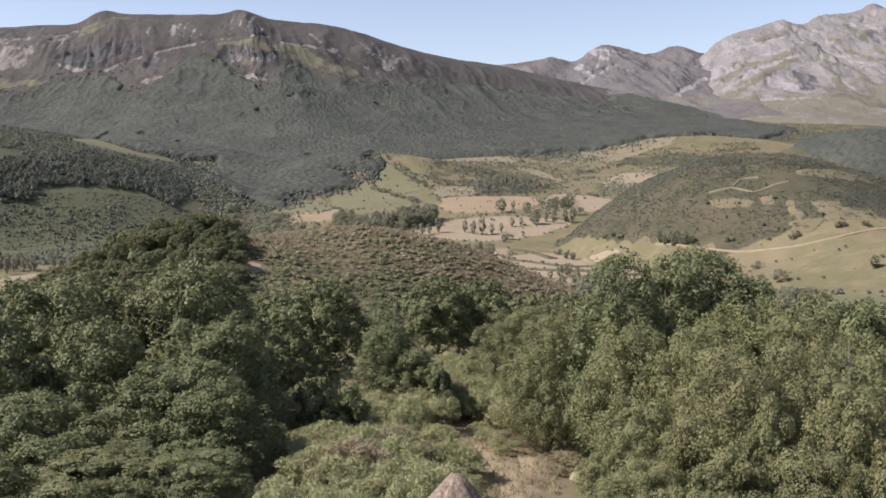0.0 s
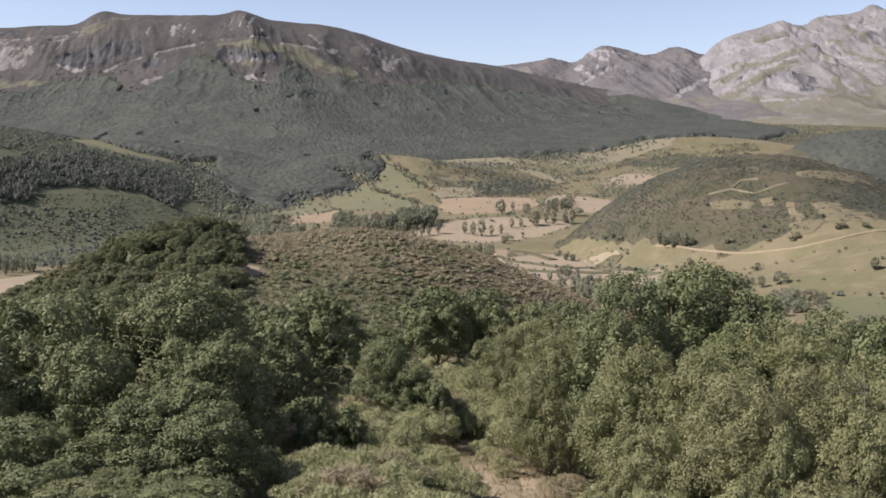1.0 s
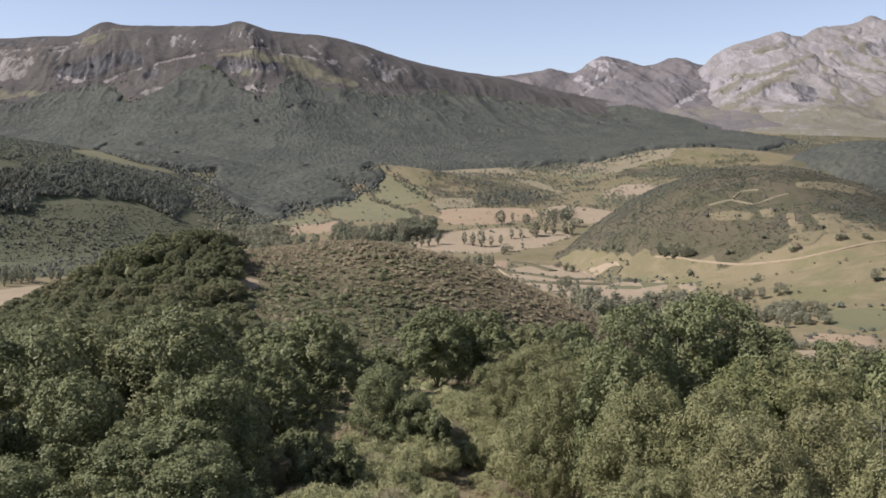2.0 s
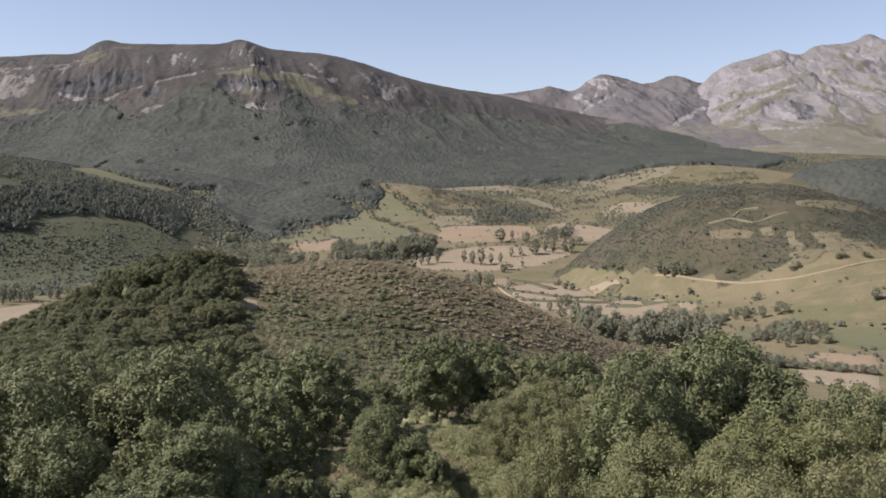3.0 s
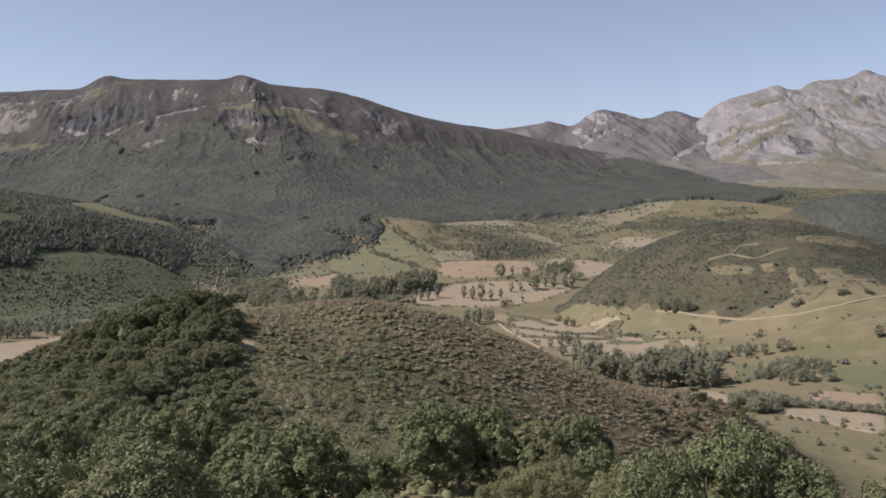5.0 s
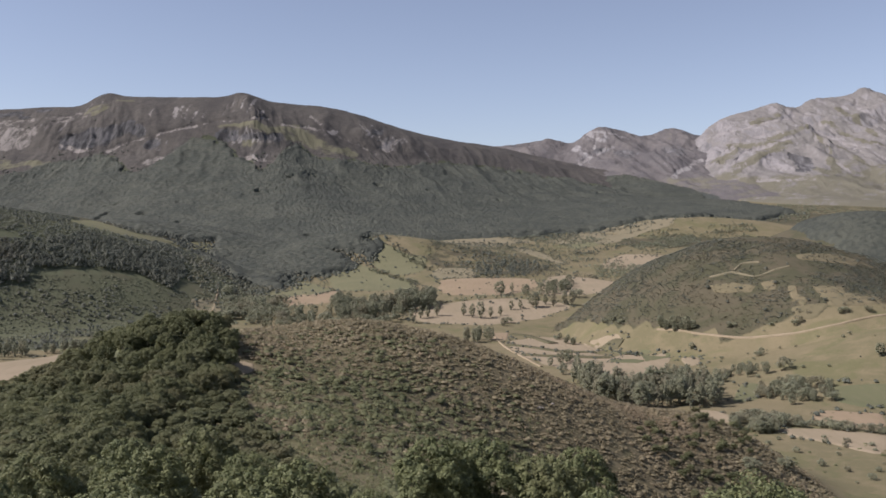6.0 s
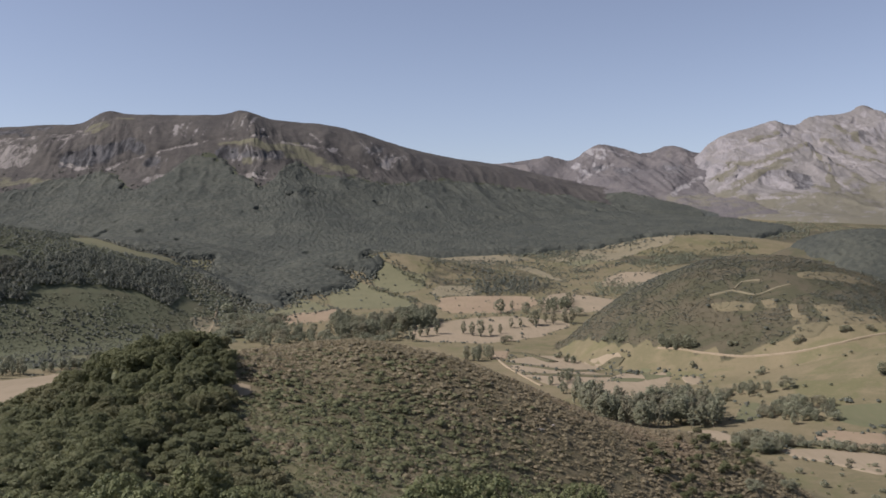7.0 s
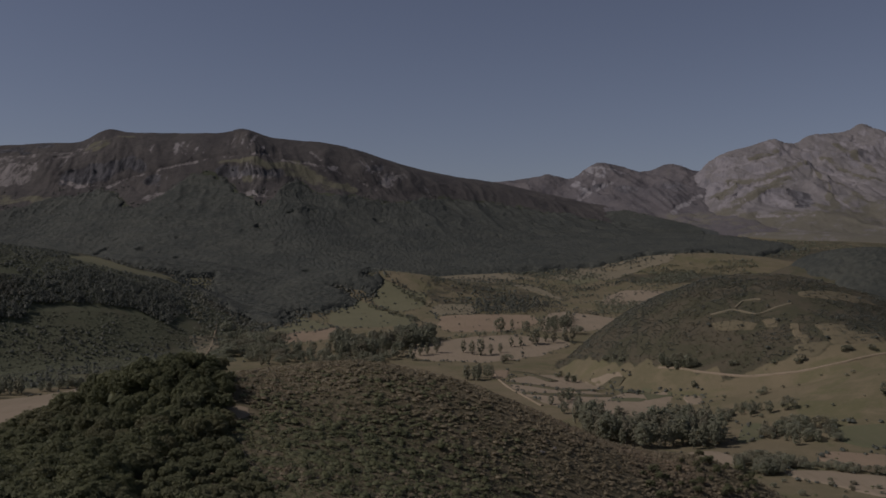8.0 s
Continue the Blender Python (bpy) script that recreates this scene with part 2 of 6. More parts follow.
def ground_material():
    """Dry upland grass with greener hollows, brown heath under the scrub and bare earth."""
    m = Mat("upland_grass_and_heath")
    big, mid, fine = m.noise(0.006, 5, 0.6), m.noise(0.05, 5, 0.6), m.noise(1.3, 5, 0.7)
    c = m.mix(m.ramp(big, 0.40, 0.62), (0.174, 0.147, 0.088), (0.140, 0.125, 0.071))
    c = m.mix(m.math("MULTIPLY", m.ramp(mid, 0.45, 0.68), 0.6), c, (0.216, 0.176, 0.108))
    c = m.mix(m.math("MULTIPLY", m.ramp(m.noise(0.02, 6, 0.65, distort=0.6), 0.52, 0.60), 0.55), c, (0.115, 0.118, 0.055))
    c = m.mix(m.math("MULTIPLY", m.ramp(m.noise(0.16, 6, 0.7, distort=0.4), 0.5, 0.66), 0.55), c, (0.190, 0.158, 0.096))
    c = m.mix(m.math("MULTIPLY", m.ramp(m.noise(0.35, 6, 0.75), 0.54, 0.68), 0.5), c, (0.085, 0.086, 0.045))
    heath = m.mix(m.ramp(m.noise(0.022, 7, 0.68, distort=0.5), 0.44, 0.56), (0.062, 0.062, 0.038), (0.088, 0.077, 0.052))
    heath = m.mix(m.ramp(m.attr("heather"), 0.2, 0.8), heath, m.mix(m.ramp(m.noise(0.08, 6, 0.7), 0.4, 0.62), (0.112, 0.096, 0.058), (0.164, 0.138, 0.086)))
    heath = m.mix(m.math("MULTIPLY", m.ramp(fine, 0.55, 0.75), 0.3), heath, (0.16, 0.134, 0.082))
    edge = m.math("ADD", m.attr("scrub"), m.math("MULTIPLY", m.math("SUBTRACT", m.noise(0.03, 5, 0.7), 0.5), 0.9))
    c = m.mix(m.ramp(edge, 0.42, 0.58), c, heath)
    c = m.mix(m.ramp(m.attr("wood"), 0.3, 0.6), c, (0.090, 0.099, 0.060))
    c = m.mix(m.math("MULTIPLY", m.ramp(fine, 0.35, 0.7), 0.35), c, (0.10, 0.09, 0.05))
    return m.finish(c, 0.95, m.bump(m.math("ADD", fine, m.math("MULTIPLY", m.noise(9, 3), 0.4)), 0.6, 0.12), 0.1)


def field_material(name, a, b, c3):
    """A mown or cropped field: swaths, dry spots, worn edges."""
    m = Mat(name)
    n = m.noise(0.02, 5, 0.6)
    c = m.mix(m.ramp(n, 0.35, 0.65), a, b)
    swath = m.noise(0.25, 3, 0.6, stretch=(1.0, 0.12, 1.0))
    c = m.mix(m.math("MULTIPLY", m.ramp(swath, 0.45, 0.7), 0.45), c, c3)
    c = m.mix(m.math("MULTIPLY", m.ramp(m.noise(0.6, 5, 0.7), 0.55, 0.75), 0.4), c, c3)
    return m.finish(c, 0.95, m.bump(m.noise(2.0, 4), 0.4, 0.1), 0.1)


def mountain_material(name, heath_a, heath_b, grass, rock_a, rock_b, scree, wood=(0.060, 0.066, 0.042), relief=3.5):
    """Bare upper slopes: heath and grass on the easy ground, banded rock where it is steep, scree fans below."""
    m = Mat(name)
    streak = m.noise(0.012, 6, 0.65, stretch=(1.0, 0.25, 0.35), distort=0.5)
    fine = m.noise(0.06, 6, 0.7)
    vein = m.noise(0.022, 6, 0.7, stretch=(1.3, 0.3, 0.22), distort=0.8)
    c = m.mix(m.ramp(m.math("ADD", m.math("MULTIPLY", streak, 0.6), m.math("MULTIPLY", fine, 0.4)), 0.40, 0.60), heath_a, heath_b)
    g = m.math("ADD", m.math("MULTIPLY", m.attr("grass"), 0.75), m.math("MULTIPLY", m.math("SUBTRACT", m.noise(0.018, 7, 0.72), 0.5), 2.4))
    c = m.mix(m.math("MULTIPLY", m.ramp(g, 0.35, 0.75), 0.85), c, grass)
    rock = m.mix(m.ramp(vein, 0.36, 0.66), rock_a, rock_b)
    rock = m.mix(m.math("MULTIPLY", m.ramp(fine, 0.5, 0.7), 0.4), rock, rock_a)
    r = m.math("ADD", m.math("MULTIPLY", m.attr("rock"), 0.62), m.math("MULTIPLY", m.math("SUBTRACT", vein, 0.5), 2.2))
    r = m.math("ADD", r, m.math("MULTIPLY", m.math("SUBTRACT", 0.80, m.steep()), 1.0))
    c = m.mix(m.ramp(r, 0.44, 0.72), c, rock)
    # cliff faces: dark rock, darkened further to stand in for shadow
    k = m.math("ADD", m.attr("cliff"), m.math("MULTIPLY", m.math("SUBTRACT", fine, 0.5), 1.5))
    face = m.mix(m.ramp(m.noise(0.05, 5, 0.7, stretch=(1.0, 0.3, 0.22), distort=0.4), 0.40, 0.62), tuple(0.50 * v for v in rock_a), tuple(1.15 * v for v in rock_a))
    c = m.mix(m.ramp(k, 0.40, 0.70), c, face)
    s = m.math("ADD", m.math("MULTIPLY", m.attr("scree"), 0.7), m.math("MULTIPLY", m.math("SUBTRACT", m.noise(0.04, 7, 0.72, stretch=(1.0, 0.4, 0.5), distort=0.6), 0.5), 2.2))
    c = m.mix(m.math("MULTIPLY", m.ramp(s, 0.42, 0.80), 0.85), c, scree)
    wd = m.math("ADD", m.attr("wood"), m.math("MULTIPLY", m.math("SUBTRACT", m.noise(0.045, 5, 0.7), 0.5), 0.7))
    c = m.mix(m.ramp(wd, 0.35, 0.65), c, wood)
    h = m.math("ADD", vein, m.math("MULTIPLY", fine, 0.5))
    h = m.math("ADD", h, m.math("MULTIPLY", m.noise(0.2, 4, 0.7), 0.35))
    return m.finish(c, 0.95, m.bump(h, 0.8, relief), 0.1)


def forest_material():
    """Closed canopy from afar: each crown a little different, in broad drifts of darker and lighter wood. Bluish-grey
    base colours stand in for haze.
    """
    m = Mat("hazy_beech_and_oak_canopy")
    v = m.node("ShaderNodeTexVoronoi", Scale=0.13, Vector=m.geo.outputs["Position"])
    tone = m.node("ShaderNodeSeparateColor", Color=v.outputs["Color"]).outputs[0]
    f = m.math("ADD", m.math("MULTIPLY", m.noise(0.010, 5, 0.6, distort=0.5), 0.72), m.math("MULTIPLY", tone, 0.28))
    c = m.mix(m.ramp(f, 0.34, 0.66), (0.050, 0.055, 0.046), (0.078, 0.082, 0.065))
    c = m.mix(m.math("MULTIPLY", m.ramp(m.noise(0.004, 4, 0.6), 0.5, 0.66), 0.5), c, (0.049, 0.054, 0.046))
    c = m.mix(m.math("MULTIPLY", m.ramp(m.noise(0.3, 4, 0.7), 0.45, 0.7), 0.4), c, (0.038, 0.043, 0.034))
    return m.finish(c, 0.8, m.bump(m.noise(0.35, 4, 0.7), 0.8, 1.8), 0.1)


M_GROUND = ground_material()
M_MEADOW = field_material("hay_meadow", (0.130, 0.129, 0.074), (0.148, 0.143, 0.082), (0.165, 0.153, 0.092))
M_LUSH = field_material("damp_meadow", (0.108, 0.112, 0.062), (0.122, 0.122, 0.068), (0.140, 0.130, 0.078))
# stubble, earth and pasture: blue raised a little as painted haze
M_STUBBLE = field_material("dry_stubble", (0.262, 0.214, 0.147), (0.236, 0.194, 0.131), (0.200, 0.168, 0.108))
M_EARTH = field_material("reddish_earth", (0.235, 0.180, 0.120), (0.258, 0.200, 0.132), (0.200, 0.166, 0.100))
M_CLEARING = field_material("thin_dry_grass", (0.140, 0.122, 0.074), (0.166, 0.139, 0.085), (0.118, 0.107, 0.062))
M_PASTURE = field_material("dry_pasture", (0.182, 0.160, 0.103), (0.202, 0.174, 0.114), (0.146, 0.138, 0.084))
M_BANK = field_material("grassy_bank", (0.090, 0.085, 0.050), (0.106, 0.096, 0.058), (0.122, 0.108, 0.066))
M_DIRT = field_material("pale_dirt", (0.275, 0.222, 0.150), (0.240, 0.195, 0.128), (0.20, 0.165, 0.10))
M_MASSIF = mountain_material("heath_and_cliffs", (0.058, 0.054, 0.050), (0.087, 0.080, 0.070), (0.130, 0.125, 0.081), (0.085, 0.084, 0.084), (0.205, 0.192, 0.18), (0.225, 0.207, 0.188))
# far hills: haze mixed into the heath, rock and wood colours
M_FAR = mountain_material("hazy_far_heath_and_rock", (0.100, 0.094, 0.095), (0.135, 0.124, 0.119), (0.150, 0.142, 0.107), (0.140, 0.138, 0.142), (0.246, 0.236, 0.233), (0.256, 0.245, 0.237), (0.064, 0.070, 0.062), 6.0)
M_LIME = mountain_material("limestone_peak", (0.148, 0.141, 0.132), (0.190, 0.178, 0.168), (0.122, 0.115, 0.082), (0.128, 0.125, 0.127), (0.234, 0.221, 0.219), (0.236, 0.221, 0.217), (0.075, 0.070, 0.066), 5.0)
M_OAK = leaf_material("oak_leaves", (0.080, 0.095, 0.040), (0.178, 0.193, 0.086), (0.190, 0.176, 0.084), 0.06, translucent=0.18, single=0.25, yellowing=0.35)
M_OAK_LIGHT = leaf_material("young_oak_leaves", (0.124, 0.132, 0.058), (0.230, 0.230, 0.106), (0.222, 0.194, 0.102), 0.10, translucent=0.24, single=0.25, yellowing=0.3)
M_BRIGHT = leaf_material("bright_oak_leaves", (0.118, 0.130, 0.052), (0.224, 0.232, 0.098), (0.244, 0.220, 0.108), 0.06, translucent=0.24, single=0.25, yellowing=0.3)
M_BROOM = leaf_material("broom_twigs", (0.212, 0.226, 0.104), (0.368, 0.366, 0.190), (0.285, 0.262, 0.150), 0.10, 0.3, 0.9, 0.38, yellowing=0.3)
M_DRY_BROOM = leaf_material("grey_broom_twigs", (0.185, 0.170, 0.096), (0.315, 0.285, 0.168), (0.34, 0.28, 0.18), 0.2, 0.5, 0.9, 0.35)
M_HEATH = leaf_material("heath_and_broom", (0.196, 0.170, 0.102), (0.312, 0.268, 0.170), (0.298, 0.226, 0.150), 0.15, 0.1, 0.05, 0.4, 0.25)
M_HILL_HEATH = leaf_material("dark_hill_heath", (0.096, 0.088, 0.055), (0.158, 0.138, 0.088), (0.172, 0.138, 0.094), 0.12, 0.1, 0.03, 0.35, 0.2)
# distant woods: leaf colours shifted to blue in place of haze
M_WOOD = leaf_material("hazy_woodland_leaves", (0.096, 0.106, 0.084), (0.154, 0.163, 0.125), (0.158, 0.142, 0.102), 0.03, 0.1, 0.02, 0.35, 0.15)
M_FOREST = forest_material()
M_SCRUB = leaf_material("olive_scrub", (0.122, 0.134, 0.066), (0.208, 0.215, 0.112), (0.235, 0.208, 0.122), 0.08, 0.1, 0.06, 0.4, 0.25)
# bluer than the near olive scrub: painted haze over the far slopes
M_HILLSIDE = leaf_material("hazy_hillside_leaves", (0.128, 0.140, 0.092), (0.200, 0.208, 0.138), (0.215, 0.188, 0.128), 0.06, 0.1, 0.03, 0.4, 0.2)
M_VALLEY = leaf_material("valley_tree_leaves", (0.180, 0.190, 0.126), (0.276, 0.280, 0.186), (0.220, 0.196, 0.130), 0.05, 0.5, 0.12, 0.35, 0.25)
M_KNOB = leaf_material("oak_wood_leaves", (0.104, 0.114, 0.056), (0.190, 0.198, 0.096), (0.190, 0.176, 0.094), 0.03, 0.3, 0.08, 0.36, 0.2)
M_POPLAR = leaf_material("poplar_leaves", (0.194, 0.202, 0.134), (0.290, 0.290, 0.194), (0.230, 0.204, 0.140), 0.06, 0.5, 0.15, 0.35, 0.25)
M_STRAW = leaf_material("dry_grass_blades", (0.20, 0.17, 0.09), (0.33, 0.27, 0.15), (0.36, 0.29, 0.17), 0.2, 0.3, 0.7, 0.3)
M_BARK = bark_material("grey_oak_bark", (0.075, 0.062, 0.050), (0.17, 0.145, 0.12))

# ---- mesh helpers ----
def sheet(name, verts, faces, material, parent=None, smooth_faces=True):
    """A mesh object from arrays: verts (n, 3), faces (m, 3) or (m, 4)."""
    verts, faces = np.asarray(verts, np.float32), np.asarray(faces, np.int32)
    me = bpy.data.meshes.new(name)
    me.vertices.add(len(verts))
    me.vertices.foreach_set("co", verts.ravel())
    side = faces.shape[1]
    me.loops.add(faces.size)
    me.loops.foreach_set("vertex_index", faces.ravel())
    me.polygons.add(len(faces))
    me.polygons.foreach_set("loop_start", np.arange(0, faces.size, side, dtype=np.int32))
    me.polygons.foreach_set("use_smooth", np.full(len(faces), smooth_faces))
    me.update(calc_edges=True)
    me.materials.append(material)
    ob = new(name, me)
    if parent:
        ob.parent = parent
    return ob


def mark(ob, **values):
    """Per-vertex land cover, 0 to 1."""
    for key, v in values.items():
        a = ob.data.attributes.new(key, "FLOAT", "POINT")
        a.data.foreach_set("value", np.asarray(v, np.float32).ravel())


def grid_faces(rows, cols, closed=False):
    i = np.arange(rows * cols).reshape(rows, cols)
    r = np.concatenate([i, i[:, :1]], 1) if closed else i
    return np.stack([r[:-1, :-1], r[:-1, 1:], r[1:, 1:], r[1:, :-1]], -1).reshape(-1, 4)


def inside(poly, x, y):
    """Which points lie in the polygon."""
    hit = np.zeros(np.shape(x), bool)
    for (x0, y0), (x1, y1) in zip(poly, poly[1:] + poly[:1]):
        hit ^= ((y0 > y) != (y1 > y)) & (x < (x1 - x0) * (y - y0) / ((y1 - y0) or 1e-9) + x0)
    return hit


# ---- ground ----
LEFT_WOOD = [(-640, 1150), (-560, 1263), (-538, 1384), (-478, 1408), (-407, 1434), (-380, 1367), (-377, 1274), (-428, 1284), (-480, 1237), (-526, 1186), (-517, 1135), (-600, 1080)]

LEFT_SLOPE = [(-610, 1071), (-560, 1130), (-416, 1273), (-330, 1300), (-293, 1318), (-246, 1110), (-311, 930), (-390, 895), (-470, 880)]

LEFT_TOP = [(-900, 1330), (-700, 1210), (-560, 1275), (-545, 1390), (-480, 1420), (-410, 1440), (-420, 1560), (-700, 1640), (-900, 1560)]

LEFT_ALL = [(-900, 1000), (-600, 1020), (-480, 870), (-390, 890), (-311, 930), (-246, 1110), (-293, 1318), (-330, 1480), (-420, 1560), (-700, 1640), (-900, 1560)]
KNOB_WOOD = [(-70, 322), (-69, 306), (-63, 283), (-58, 256), (-66, 247), (-66, 222), (-60, 192), (-52, 160), (-44, 120), (-70, 114), (-150, 240), (-176, 318), (-150, 346), (-100, 340)]
LOW_OAKS = [(-62, 246), (-52, 246), (-46, 226), (-36, 200), (-27, 172), (-22, 130), (-42, 118), (-52, 160), (-62, 205)]


TERRACES = [(58, 1090), (120, 1062), (146, 1040), (164, 957), (181, 921), (201, 888), (221, 858), (250, 826), (170, 700), (60, 800)]


def straw_strip(x, y):
    """1 on the strip of dry grass that runs down the near flank of the spur."""
    strip = smooth(np.abs(x - np.interp(y, [80, 200], [-6.5, -18])), 7.5, 4.0) * smooth(y, 74, 84) * smooth(y, 226, 206)
    return np.maximum(strip, smooth(np.hypot((x + 18) / 24, (y - 204) / 20), 1.1, 0.6))


def scrub_cover(x, y):
    """Where heath and broom hold the ground."""
    s = spur(x, y)
    on_spur = smooth(s - valley(x, y), 4, 14) * (0.32 + 0.30 * smooth(y, 60, 110)) * smooth(y, -200, 0)
    right = smooth(np.hypot((x - 372) / 245, (y - 1035) / 264), 1.06, 0.92) * smooth(y + 0.1 * (x - 300), 795, 818)
    left = smooth(np.hypot((x + 760) / 520, (y - 1380) / 560), 1.05, 0.9)
    back_hill = smooth(np.hypot((x - 820) / 260, (y - 1750) / 300), 1.0, 0.8)
    upper = np.maximum(0.9 * smooth(np.hypot((x - 1000) / 260, (y - 2430) / 110), 1.1, 0.7), 0.52 * smooth(np.hypot((x - 1150) / 520, (y - 2500) / 420), 1.1, 0.8))
    low = np.maximum(0.5 * smooth(np.hypot((x - 95) / 150, (y - 1770) / 205), 1.0, 0.8), 0.62 * smooth(np.hypot((x - 520) / 240, (y - 2040) / 100), 1.1, 0.6))
    return np.clip(np.maximum.reduce([on_spur, right * ~inside(TERRACES, x, y), left, back_hill, low, upper]), 0, 1)


front = np.arange(-38, 38.001, 0.30)
rest = np.arange(41, 322.001, 3.0)
bearings = np.radians(np.concatenate([front, rest]))
radii = np.concatenate([[0.5], np.geomspace(4, 5600, 400)])
rr, aa = np.meshgrid(radii, bearings, indexing="ij")
gx, gy = rr * np.sin(aa), rr * np.cos(aa)
gz = land(gx, gy)
ground = sheet("ground", np.stack([gx, gy, gz], -1).reshape(-1, 3), grid_faces(len(radii), len(bearings), True)[:, ::-1], M_GROUND)
mark(ground, heather=smooth(spur(gx, gy) - valley(gx, gy), 4, 14) * smooth(gy, 60, 110), scrub=(1 - 0.85 * straw_strip(gx, gy)) * scrub_cover(gx, gy), wood=np.maximum(inside(LEFT_WOOD, gx, gy) * 1.0, np.maximum(inside(LEFT_SLOPE, gx, gy) * (0.47 + 0.20 * fbm(gx, gy, 70, 4, 105)), np.maximum.reduce([inside(KNOB_WOOD, gx, gy) * 0.9, inside(LEFT_ALL, gx, gy) * (0.52 + 0.2 * fbm(gx, gy, 60, 4, 106))]))))
tagged(ground, "dry upland grass and brown heath sheet over spur and valley", "ground", kind="structure")


# ---- mountains ----
def spots(x, z, rows):
    """Soft patches (x, z, half width, half height, weight) on a mountain face."""
    out = np.zeros(np.shape(x))
    x, z = x + 26 * fbm(x, z, 60, 4, 131), z + 16 * fbm(x, z, 50, 4, 137)
    for cx, cz, rx, rz, w in rows:
        d = np.hypot((x - cx) / rx, (z - cz) / rz)
        out = np.maximum(out, w * smooth(d, 1.25, 0.55))
    return out


def strokes(x, z, lines, wide):
    """Narrow ribs and ledges along lines of (x, z) on a mountain face."""
    x, z = x + 9 * fbm(x, z, 36, 3, 141), z + 7 * fbm(x, z, 30, 3, 147)
    best = np.full(np.shape(x), 1e9)
    for line in lines:
        for (ax, az), (bx, bz) in zip(line, line[1:]):
            dx, dz = bx - ax, bz - az
            s = np.clip(((x - ax) * dx + (z - az) * dz) / (dx * dx + dz * dz), 0, 1)
            best = np.minimum(best, np.hypot(x - ax - s * dx, z - az - s * dz))
    return smooth(best, 1.3 * wide, 0.4 * wide) * np.clip(0.9 + 0.35 * fbm(x, z, 45, 2, 149), 0, 1)


TREELINE = [(-2600, 160), (-1280, 168), (-1151, 198), (-1076, 221), (-982, 223), (-871, 178), (-824, 240), (-800, 275), (-749, 292), (-685, 268), (-628, 225), (-566, 210), (-500, 205),
            (-486, 252), (-455, 262), (-391, 234), (-288, 225), (-149, 212), (-40, 219), (39, 237), (141, 228), (247, 209), (450, 185), (629, 160), (883, 110), (1000, 60)]


def treeline(x):
    return spline(x, TREELINE)


def mountain(name, rng_, cols, rows, material, label, covers):
    u, t = np.meshgrid(np.linspace(0, 1, cols), np.concatenate([np.linspace(0, 1, rows) ** 0.7, np.linspace(1.06, 1.5, 8)]), indexing="ij")
    x, y, z = rng_.at(u, t)
    cover = covers(x, y, z, u, t)
    rib = ridged(x + 0.3 * z, 0.3 * z, 34, 4, 161) - 0.55
    bare = np.clip(1 - cover["wood"], 0, 1) * smooth(t, 1.0, 0.93)
    y = y + bare * (30 * cover["cliff"] * (0.2 + rib) + 15 * cover["rock"] * rib + 7 * np.clip(cover["scree"], 0, 1) - 5 * cover["grass"])
    ob = sheet(name, np.stack([x, y, z], -1).reshape(-1, 3), grid_faces(*u.shape), material)
    mark(ob, **cover)
    return tagged(ob, label, "mountain", kind="structure")


